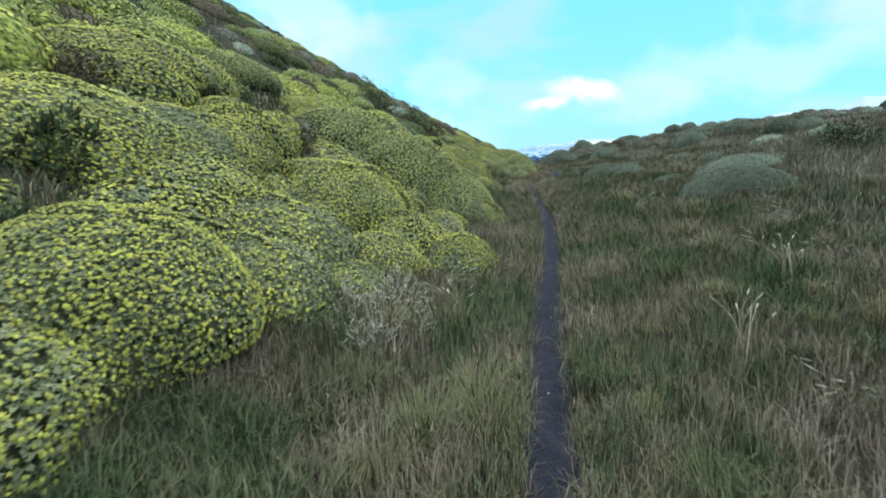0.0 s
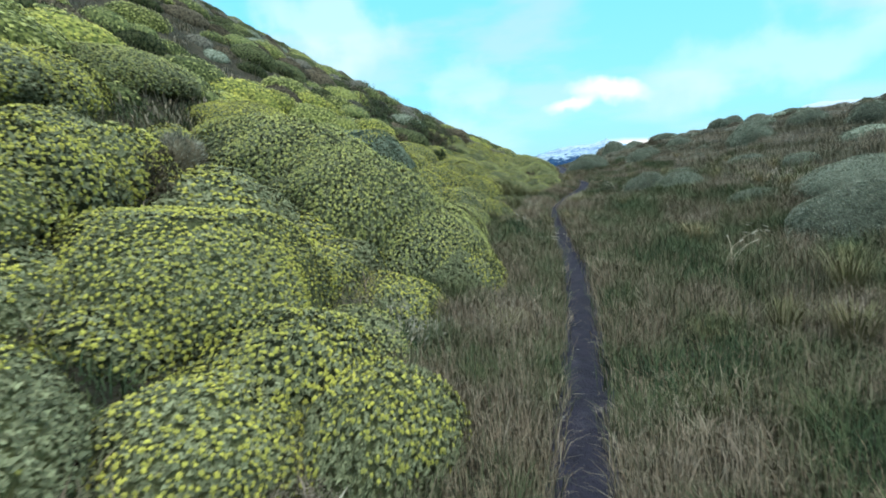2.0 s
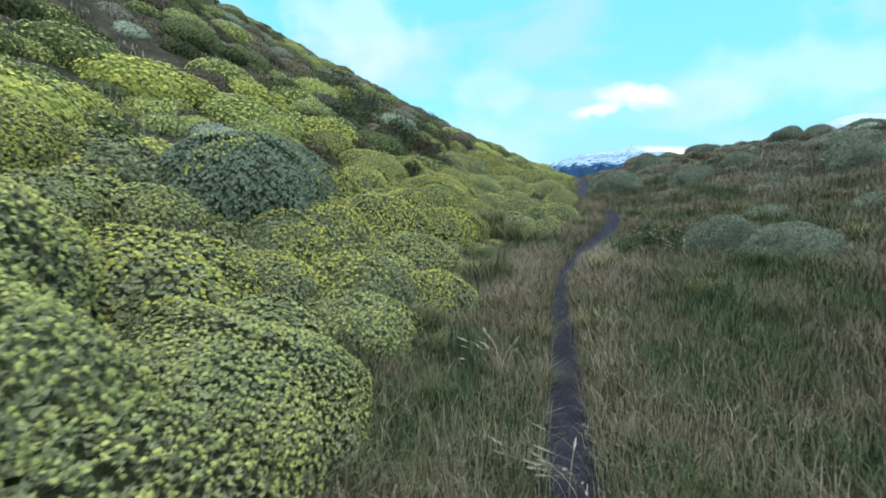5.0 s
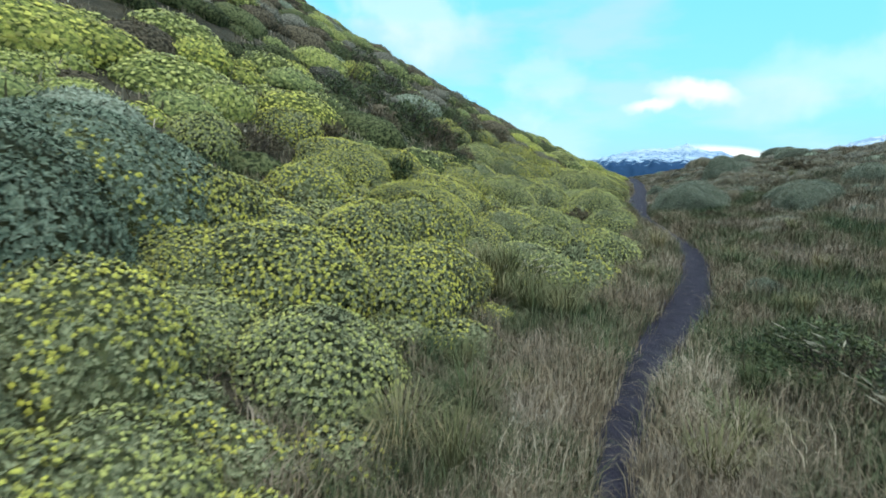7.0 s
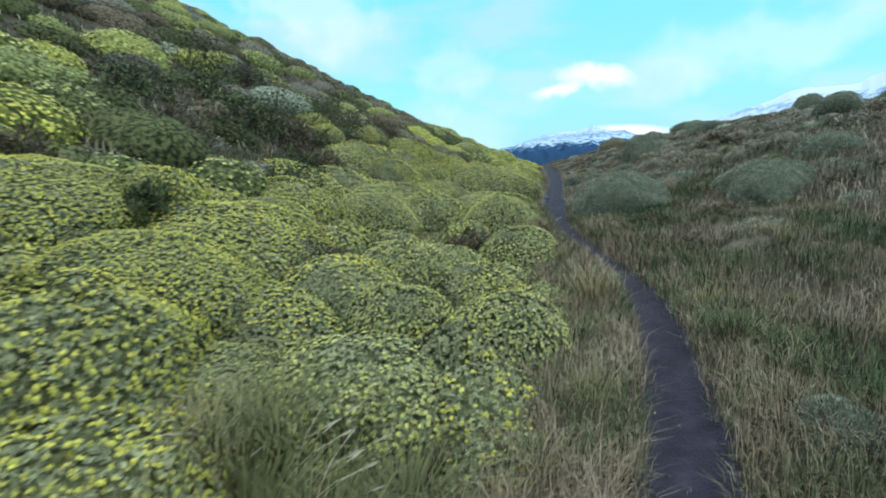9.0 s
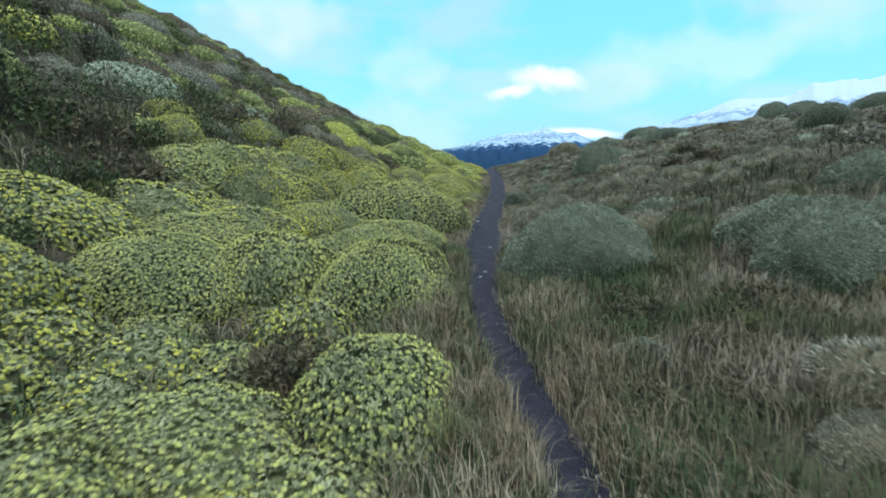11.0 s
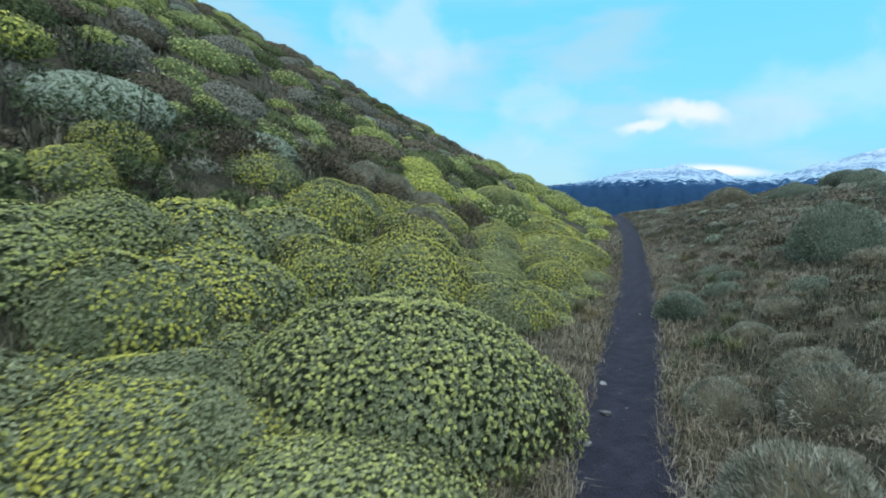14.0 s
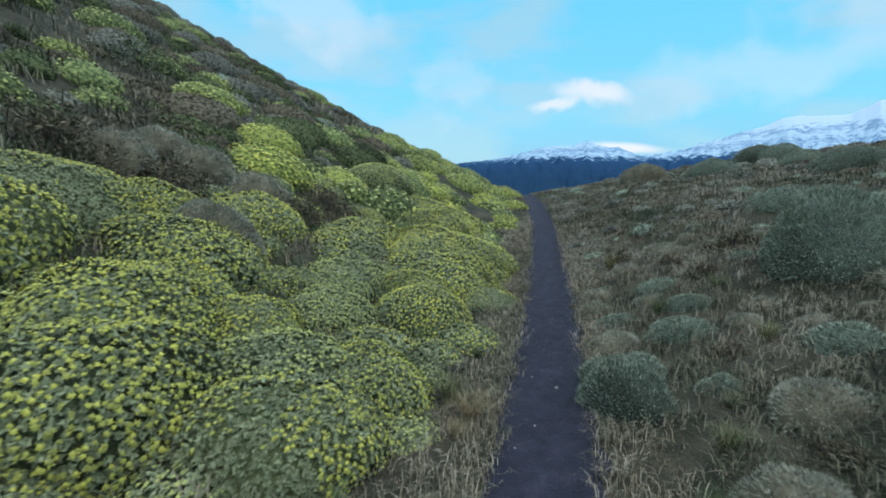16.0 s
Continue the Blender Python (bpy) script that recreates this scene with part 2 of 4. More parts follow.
TERRACE_Y = [8, 12.5, 15, 20, 24, 27, 34, 55]
TERRACE_LEFT = [0.6, 1.3, 2.0, 3.0, 4.0, 5.0, 7.0, 9.0, 12.0, 24.0, 40.0]
TERRACE_DIP = [
    [0, 0, 0, 0, 0, 0, 0, 0, 0.0, 0, 0],
    [0, 0.12, 0.2, 0.28, 0.42, 0.6, 0.9, 1.0, 0.59, 0.05, 0],
    [0, 0.2, 0.35, 0.5, 0.7, 0.9, 1.0, 1.15, 0.65, 0.05, 0],
    [0, 0.25, 0.48, 0.8, 0.8, 0.75, 0.75, 0.9, 0.59, 0.05, 0],
    [0, 0.08, 0.32, 0.55, 0.6, 0.55, 0.75, 0.9, 0.52, 0.05, 0],
    [0, 0.05, 0.2, 0.36, 0.4, 0.4, 0.5, 0.6, 0.39, 0.05, 0],
    [0, 0, 0.1, 0.15, 0.2, 0.2, 0.3, 0.35, 0.26, 0.05, 0],
    [0, 0, 0, 0, 0, 0, 0, 0, 0.0, 0, 0],
]


def terrace(left, y):
    """How far the hillside lies below its even slope: a hollow beside the middle of the walk."""
    rows = [np.interp(left, TERRACE_LEFT, r) for r in TERRACE_DIP]
    out = np.zeros_like(left)
    for k in range(len(rows) - 1):
        f = np.clip((y - TERRACE_Y[k]) / (TERRACE_Y[k + 1] - TERRACE_Y[k]), 0, 1)
        inside = (y >= TERRACE_Y[k]) & (y < TERRACE_Y[k + 1])
        f = f * f * (3 - 2 * f)
        out = np.where(inside, rows[k] * (1 - f) + rows[k + 1] * f, out)
    return out


def ground_z(x, y):
    """Height of the ground: the hillside on one hand of the path, a low bank on the other."""
    x, y = np.asarray(x, float), np.asarray(y, float)
    d = x - trail_x(y)
    d, y = np.broadcast_arrays(d, y)
    left = np.maximum(-d, 0)
    right = np.maximum(d, 0)
    steep = np.interp(y, [-10, 6, 22, 34, 60], [0.555, 0.555, 0.548, 0.515, 0.475])
    hill = steep * ((np.sqrt((left - 1.1) ** 2 + 0.25) + (left - 1.1)) / 2 - (np.sqrt(1.1 ** 2 + 0.25) - 1.1) / 2)
    hill = hill - terrace(left, y) + 0.03 * np.clip(left - 12, 0, 40) * np.interp(y, [5, 15, 40, 60], [0, 1, 1, 0])
    hill = np.minimum(hill, 39 + (hill - 39) * 0.1)
    bank = np.interp(right, [0, 0.5, 2, 5, 9, 14, 30, 80, 3000], [0, 0.03, 0.22, 0.75, 1.5, 2.0, 1.5, -6, -60])
    bank = bank + np.interp(right, [0.6, 2, 5, 9, 16], [0, 0.35, 0.40, 0.30, 0]) * np.interp(y, [20, 27, 36, 48], [0, 1, 1, 0])
    rough = bumps(x, y) * np.clip((np.abs(d) - 0.3) / 1.0, 0, 1)
    fade = np.clip(1 - (y - 60) / 400, 0, 1)
    z = trail_z(y) + hill * fade + bank * np.clip(1 - (y - 50) / 60, 0, 1) + rough
    return z - 0.05 * np.exp(-(d / 0.22) ** 4)


# ---- mesh helpers ----
def mesh_from(name, verts, quads, tris=None):
    me = bpy.data.meshes.new(name)
    verts = np.asarray(verts, np.float32)
    quads = np.asarray(quads, np.int32).reshape(-1, 4)
    tris = np.zeros((0, 3), np.int32) if tris is None else np.asarray(tris, np.int32).reshape(-1, 3)
    me.vertices.add(len(verts))
    me.vertices.foreach_set("co", verts.ravel())
    nl = quads.size + tris.size
    me.loops.add(nl)
    me.loops.foreach_set("vertex_index", np.concatenate([quads.ravel(), tris.ravel()]))
    me.polygons.add(len(quads) + len(tris))
    starts = np.concatenate([np.arange(len(quads)) * 4, len(quads) * 4 + np.arange(len(tris)) * 3]).astype(np.int32)
    me.polygons.foreach_set("loop_start", starts)
    me.update(calc_edges=True)
    me.validate()
    return me


def shade_smooth(me):
    me.polygons.foreach_set("use_smooth", np.ones(len(me.polygons), bool))
    return me


def part_mesh(name, me, mat, parent=None, label="", kind=""):
    ob = new(name, me)
    if mat and not me.materials:
        me.materials.append(mat)
    if parent:
        ob.parent = parent
    return tagged(ob, label, kind=kind)


# ---- the ground, one sheet to the horizon ----
def spaced(lo, fine_lo, fine_hi, hi, step, grow=1.16):
    mid = np.arange(fine_lo, fine_hi + step / 2, step)
    up, s, v = [], step, fine_hi
    while v < hi:
        s *= grow
        v += s
        up.append(min(v, hi))
    dn, s, v = [], step, fine_lo
    while v > lo:
        s *= grow
        v -= s
        dn.append(max(v, lo))
    return np.array(dn[::-1] + list(mid) + up)


gx = spaced(-2600, -9, 8, 2600, 0.12)
gy = spaced(-900, -4, 46, 2600, 0.2)
GX, GY = np.meshgrid(gx, gy)
GZ = ground_z(GX, GY)
nx, ny = len(gx), len(gy)
idx = np.arange(nx * ny).reshape(ny, nx)
gq = np.stack([idx[:-1, :-1], idx[:-1, 1:], idx[1:, 1:], idx[1:, :-1]], -1).reshape(-1, 4)
ground = part_mesh("ground", shade_smooth(mesh_from("ground", np.stack([GX, GY, GZ], -1).reshape(-1, 3), gq)), M_GROUND)
tagged(ground, "brown grassy hillside turf with bare soil", "ground", kind="structure")

# ---- the footpath ----
py = np.arange(-8, 47, 0.08)
PW_Y = [-8, 0, 2.7, 6, 9, 10.6, 12.4, 13.3, 15, 17, 18, 20, 21.5, 22.5, 25, 46]
PW_W = [0.2, 0.17, 0.22, 0.27, 0.25, 0.25, 0.20, 0.23, 0.38, 0.33, 0.20, 0.24, 0.32, 0.48, 0.48, 0.58]
rng = np.random.default_rng(3)
pv, across = [], np.linspace(-1, 1, 9)
jl = np.convolve(rng.normal(0, 1, len(py) + 8), np.ones(5) / 5, "same")[:len(py)] * 0.035
jr = np.convolve(rng.normal(0, 1, len(py) + 8), np.ones(5) / 5, "same")[:len(py)] * 0.035
for i, y in enumerate(py):
    w = np.interp(y, PW_Y, PW_W) / 2 + 0.05
    x = trail_x(y) + across * w + np.where(across < 0, jl[i] * -across, jr[i] * across)
    z = ground_z(x, np.full(9, y)) + 0.014 - 0.016 * (across ** 2 > 0.9) + rng.normal(0, 0.003, 9)
    pv.append(np.stack([x, np.full(9, y), z], -1))
pi = np.arange(len(py) * 9).reshape(len(py), 9)
pq = np.stack([pi[:-1, :-1], pi[:-1, 1:], pi[1:, 1:], pi[1:, :-1]], -1).reshape(-1, 4)
path = part_mesh("footpath", shade_smooth(mesh_from("footpath", np.concatenate(pv), pq)), M_PATH)
tagged(path, "narrow trodden footpath of dark volcanic ash", "path", kind="structure")


# ---- far mountains ----
def far_material():
    m = bpy.data.materials.new("hazed_snow_mountain")
    m.use_nodes = True
    t = m.node_tree
    b = t.nodes["Principled BSDF"]
    b.inputs["Roughness"].default_value = 1.0
    b.inputs["Specular IOR Level"].default_value = 0.0
    g = t.nodes.new("ShaderNodeNewGeometry")
    s = t.nodes.new("ShaderNodeSeparateXYZ")
    t.links.new(g.outputs["Position"], s.inputs[0])
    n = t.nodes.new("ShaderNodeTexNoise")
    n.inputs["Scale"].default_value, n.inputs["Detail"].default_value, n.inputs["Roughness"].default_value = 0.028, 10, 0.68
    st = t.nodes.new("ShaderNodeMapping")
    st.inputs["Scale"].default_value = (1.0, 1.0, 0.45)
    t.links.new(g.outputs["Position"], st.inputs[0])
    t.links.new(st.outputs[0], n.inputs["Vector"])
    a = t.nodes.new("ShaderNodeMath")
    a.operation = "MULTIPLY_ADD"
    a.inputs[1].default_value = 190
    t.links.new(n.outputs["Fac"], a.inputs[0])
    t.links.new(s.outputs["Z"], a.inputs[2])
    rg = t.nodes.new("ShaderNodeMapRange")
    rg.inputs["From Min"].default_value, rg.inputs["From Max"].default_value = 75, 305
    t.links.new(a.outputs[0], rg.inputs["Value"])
    # blue haze of the distant air is mixed into the forest and snow colours
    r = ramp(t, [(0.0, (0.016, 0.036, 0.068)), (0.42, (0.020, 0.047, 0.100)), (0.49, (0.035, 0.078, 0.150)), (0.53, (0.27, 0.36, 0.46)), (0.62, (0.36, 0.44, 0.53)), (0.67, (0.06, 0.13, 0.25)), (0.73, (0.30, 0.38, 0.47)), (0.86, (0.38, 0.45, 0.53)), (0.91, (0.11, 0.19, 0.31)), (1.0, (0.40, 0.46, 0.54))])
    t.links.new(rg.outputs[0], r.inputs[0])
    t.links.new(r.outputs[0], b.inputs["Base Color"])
    return m


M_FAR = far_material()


def mountain(name, azimuths, elevations, crest_r, foot_r, label, seed):
    """A range round the horizon: the crest's bearing and rise in degrees, its distance and its foot's."""
    azs = np.linspace(azimuths[0], azimuths[-1], 420)
    rows = 46
    crest = np.interp(azs, azimuths, elevations) + 0.1 + np.interp(azs, [9, 15, 20, 24, 34, 50], [0, 0.12, 0.15, 0.42, 0.6, 0.3])
    crest_dist = foot_r + (crest_r - foot_r) * 0.8
    noise.seed_set(seed)
    v = []
    for k in range(rows):
        f = k / (rows - 1)
        back = f > 0.8
        fr = min(f / 0.8, 1)
        r = foot_r + (crest_r - foot_r) * f
        for a, e in zip(azs, crest):
            rr = radians(a)
            top = 2 + crest_dist * math.tan(radians(e))
            gul = noise.fractal(Vector((a * 0.45, f * 3.0, seed)), 0.8, 2.1, 6)
            fine = noise.fractal(Vector((a * 2.2, f * 1.2, seed + 5)), 0.8, 2.0, 4)
            if not back:
                h = -60 + (top + 60) * fr ** 1.15 + (gul * 30 + fine * 15 * fr ** 3) * math.sin(min(fr * 1.08, 1) * math.pi) + fine * 5 * fr ** 2
            else:
                h = top - (f - 0.8) / 0.2 * 120 + fine * 2.5
            v.append((math.sin(rr) * r, math.cos(rr) * r, h))
    ii = np.arange(rows * len(azs)).reshape(rows, len(azs))
    q = np.stack([ii[:-1, :-1], ii[:-1, 1:], ii[1:, 1:], ii[1:, :-1]], -1).reshape(-1, 4)
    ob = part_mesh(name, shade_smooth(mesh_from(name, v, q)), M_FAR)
    return tagged(ob, label, "mountain", kind="structure")


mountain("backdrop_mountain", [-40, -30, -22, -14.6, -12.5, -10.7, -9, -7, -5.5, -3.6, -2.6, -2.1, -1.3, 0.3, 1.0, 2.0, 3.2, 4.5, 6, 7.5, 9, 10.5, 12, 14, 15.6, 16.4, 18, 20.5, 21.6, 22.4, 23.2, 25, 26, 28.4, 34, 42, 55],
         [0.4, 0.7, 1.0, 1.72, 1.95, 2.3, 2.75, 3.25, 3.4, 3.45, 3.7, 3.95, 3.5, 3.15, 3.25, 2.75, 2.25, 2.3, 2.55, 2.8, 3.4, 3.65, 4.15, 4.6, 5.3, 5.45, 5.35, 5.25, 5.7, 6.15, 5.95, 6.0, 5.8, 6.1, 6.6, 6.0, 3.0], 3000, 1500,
         "distant snow-covered volcano above forest, tinted with painted blue haze", 11)


# ---- plants: shapes ----
FLARE = 1.02      # how far a dome's flanks slope outwards


def dome_points(rng, n, radius, height, lumps, sunk=0.0, low=-0.12):
    """Points spread over a lumpy dome, with outward normals."""
    u = rng.uniform(low, 1, n)
    th = rng.uniform(0, 2 * math.pi, n)
    return dome_at(u, th, radius, height, lumps)


def dome_radius(u, th, lumps):
    k = np.ones_like(u)
    for (a, f, p, g, q) in lumps:
        k = k + a * np.sin(f * th + p) * np.cos(g * u * 3 + q)
    return k


def dome_at(u, th, radius, height, lumps):
    u = np.asarray(u)
    s = np.sqrt(np.maximum(1 - u * u, 0))
    k = dome_radius(u, th, lumps)
    s = s ** FLARE
    x, y, z = radius * s * np.cos(th) * k, radius * s * np.sin(th) * k, height * u * (0.6 + 0.4 * k)
    p = np.stack([x, y, z], -1)
    nrm = np.stack([s * np.cos(th) / radius, s * np.sin(th) / radius, u / height], -1)
    nrm /= np.linalg.norm(nrm, axis=1, keepdims=True)
    return p, nrm


def make_lumps(rng, strength=1.0):
    return [(strength * rng.uniform(0.03, 0.09) * (1 if f < 5 else 0.55 if f < 7 else 0.25), f, rng.uniform(0, 6.3), g, rng.uniform(0, 6.3)) for f, g in ((2, 0.5), (3, 1.0), (5, 1.5), (7, 2.2), (11, 3.0))]


def dome_mesh(name, radius, height, lumps, shrink, seg=28, rings=9):
    v, q = [], []
    us = np.sin(np.linspace(-0.35, math.pi / 2 * 0.985, rings))
    th = np.linspace(0, 2 * math.pi, seg, endpoint=False)
    for u in us:
        p, _ = dome_at(np.full(seg, u), th, radius, height, lumps)
        v.append(p * shrink)
    v = np.concatenate(v)
    for r in range(rings - 1):
        for s in range(seg):
            q.append((r * seg + s, r * seg + (s + 1) % seg, (r + 1) * seg + (s + 1) % seg, (r + 1) * seg + s))
    top = np.concatenate([v, [v[-seg:].mean(0) + (0, 0, 0.004)]])
    tr = [((rings - 1) * seg + s, (rings - 1) * seg + (s + 1) % seg, len(v)) for s in range(seg)]
    return shade_smooth(mesh_from(name, top, q, tr))


def basis(nrm, rng):
    ref = rng.normal(0, 1, nrm.shape)
    t = np.cross(nrm, ref)
    t /= np.linalg.norm(t, axis=1, keepdims=True) + 1e-9
    return t, np.cross(nrm, t)


def leaves_mesh(name, p, nrm, rng, length, width, splay=0.5, lift=0.0):
    """One rhombic leaf at each point, standing out along the normal with some splay."""
    n = len(p)
    t, b = basis(nrm, rng)
    ax = nrm + t * rng.uniform(-splay, splay, (n, 1)) + b * rng.uniform(-splay, splay, (n, 1))
    ax /= np.linalg.norm(ax, axis=1, keepdims=True)
    side = np.cross(ax, rng.normal(0, 1, ax.shape))
    side /= np.linalg.norm(side, axis=1, keepdims=True) + 1e-9
    L = length * rng.uniform(0.6, 1.3, (n, 1))
    W = width * rng.uniform(0.7, 1.3, (n, 1)) / 2
    base = p + nrm * lift
    v = np.stack([base + side * W, base - side * W, base + ax * L], 1).reshape(-1, 3)
    return mesh_from(name, v, [], np.arange(3 * n).reshape(n, 3))


def heads_mesh(name, p, nrm, rng, size, petals=5, lift=0.015):
    """Flower heads: rings of short bracts round each point, cupped outwards."""
    n = len(p)
    t, b = basis(nrm, rng)
    r = size * rng.uniform(0.65, 1.25, (n, 1))
    c = p + nrm * lift * rng.uniform(0.2, 1.8, (n, 1))
    tilt = t * rng.uniform(-0.35, 0.35, (n, 1))
    ax = nrm + tilt
    vs = [c + ax * r * rng.uniform(0.2, 0.6, (n, 1))]
    for k in range(petals):
        a0 = 2 * math.pi * (k + rng.uniform(-0.2, 0.2, (n, 1))) / petals
        rr = r * rng.uniform(0.75, 1.15, (n, 1))
        vs.append(c + (t * np.cos(a0) + b * np.sin(a0)) * rr + ax * r * rng.uniform(-0.25, 0.25, (n, 1)))
    v = np.stack(vs, 1).reshape(-1, 3)
    i = np.arange(n)[:, None] * (petals + 1)
    return mesh_from(name, v, [], np.concatenate([i + np.array([[0, 1 + k, 1 + (k + 1) % petals]]) for k in range(petals)]))


def far_bush(kind, radius, height, seed):
    """A bush seen from afar: a rough-skinned dome with leafy tips breaking its outline."""
    rng = np.random.default_rng(seed)
    lumps = make_lumps(rng, 1.6 if kind in ("dark", "brown", "twiggy") else 1.1)
    thing = new("far_bush")
    me = dome_mesh("crown", radius, height, lumps, 0.97, 15, 6)
    co = np.empty(len(me.vertices) * 3, np.float32)
    me.vertices.foreach_get("co", co)
    co = co.reshape(-1, 3)
    co *= 1 + rng.normal(0, 0.05 if kind in ("dark", "brown", "twiggy") else 0.025, (len(co), 1))
    me.vertices.foreach_set("co", co.ravel())
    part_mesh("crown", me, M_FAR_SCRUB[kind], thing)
    n = int(2 * math.pi * radius * (radius + height) / 2 * (170 if radius < 0.6 else 80))
    p, nr = dome_points(rng, n, radius, height, lumps)
    part_mesh("tips", leaves_mesh("tips", p * 0.97, nr, rng, 0.070, 0.026, 0.9), {"dark": M_DARK_LEAF, "brown": M_BROWN, "grey": M_GREY, "twiggy": M_TWIG_GREY}.get(kind, M_LEAF), thing)
    if kind in ("yellow", "dull", "green"):
        gap = 0.075 if radius < 0.6 else 0.095
        p, nr = even_dome(rng, int(math.pi * radius * (radius + height) / gap ** 2 * {"yellow": 0.9, "dull": 0.75, "green": 0.35}[kind]), radius, height, lumps, 0.0)
        part_mesh("blossom", heads_mesh("blossom", p, nr, rng, 0.40 * gap, 4), M_FLOWER if kind == "yellow" else M_FLOWER_OLD, thing)
    return thing


def rosettes(name, p, nrm, rng, size, points, lift):
    """Tufted heads: short leaves or bracts spraying outwards from each point."""
    n = len(p)
    t, b = basis(nrm, rng)
    c = p + nrm * lift * rng.uniform(0.0, 1.6, (n, 1))
    tilt = t * rng.uniform(-0.35, 0.35, (n, 1)) + b * rng.uniform(-0.35, 0.35, (n, 1))
    vs = []
    for k in range(points):
        a0 = 2 * math.pi * (k + rng.uniform(-0.35, 0.35, (n, 1))) / points
        out = t * np.cos(a0) + b * np.sin(a0)
        way = out * rng.uniform(0.55, 1.0, (n, 1)) + nrm * rng.uniform(0.15, 0.8, (n, 1)) + tilt
        side = (-t * np.sin(a0) + b * np.cos(a0)) + nrm * rng.uniform(-0.3, 0.3, (n, 1))
        L = size * rng.uniform(0.75, 1.3, (n, 1))
        vs += [c + way * L * 0.15 + side * L * 0.42, c + way * L * 0.15 - side * L * 0.42, c + way * L]
    v = np.stack(vs, 1).reshape(-1, 3)
    return mesh_from(name, v, [], np.arange(len(v)).reshape(-1, 3))


def even_dome(rng, n, radius, height, lumps, low=-0.12):
    """Points spread evenly over a lumpy dome along a golden-angle spiral, a little shaken."""
    k = np.arange(n)
    grid = np.linspace(low, 0.9995, 400)          # spread by true area: a flat crown takes its full share
    gr, gz = radius * (1 - grid ** 2) ** (FLARE / 2), height * grid
    ring = (gr[1:] + gr[:-1]) * np.hypot(np.diff(gr), np.diff(gz))
    u = np.interp((k + 0.5 + rng.normal(0, 0.8 * n ** 0.5, n)).clip(0, n) / n, np.concatenate([[0], np.cumsum(ring) / ring.sum()]), grid)
    th = k * 2.399963 + rng.normal(0, 1.3 / n ** 0.5, n)
    return dome_at(u, th, radius, height, lumps)


def pom_heads(name, p, nrm, rng, size, outer, inner, lift):
    """Flower heads like small pompons: a ring of spreading bracts round a raised, faceted crown."""
    n = len(p)
    t, b = basis(nrm, rng)
    ax = nrm + t * rng.uniform(-0.3, 0.3, (n, 1)) + b * rng.uniform(-0.3, 0.3, (n, 1))
    ax /= np.linalg.norm(ax, axis=1, keepdims=True)
    t = np.cross(ax, b)
    b = np.cross(ax, t)
    r = size * rng.uniform(0.7, 1.25, (n, 1))
    c = p + nrm * lift * rng.uniform(0.3, 1.5, (n, 1))
    vs = []
    for k in range(outer):
        a0 = 2 * math.pi * (k + rng.uniform(-0.3, 0.3, (n, 1))) / outer
        out = t * np.cos(a0) + b * np.sin(a0)
        side = (b * np.cos(a0) - t * np.sin(a0)) * r * 1.9 / outer
        foot = c + out * r * 0.35 - ax * r * 0.1
        vs += [foot + side, foot - side, c + out * r * rng.uniform(0.9, 1.25, (n, 1)) + ax * r * rng.uniform(-0.15, 0.45, (n, 1))]
    spikes = np.stack(vs, 1).reshape(-1, 3) if vs else np.zeros((0, 3))
    st = np.arange(len(spikes)).reshape(-1, 3)
    vs = [c + ax * r * rng.uniform(0.55, 0.85, (n, 1))]
    for k in range(inner):
        a0 = 2 * math.pi * (k + rng.uniform(-0.25, 0.25, (n, 1))) / inner
        vs.append(c + (t * np.cos(a0) + b * np.sin(a0)) * r * rng.uniform(0.5, 0.8, (n, 1)) + ax * r * rng.uniform(0.05, 0.35, (n, 1)))
    crown = np.stack(vs, 1).reshape(-1, 3)
    i = np.arange(n)[:, None] * (inner + 1) + len(spikes)
    ct = np.concatenate([i + np.array([[0, 1 + k, 1 + (k + 1) % inner]]) for k in range(inner)])
    return mesh_from(name, np.concatenate([spikes, crown]), [], np.concatenate([st, ct]))


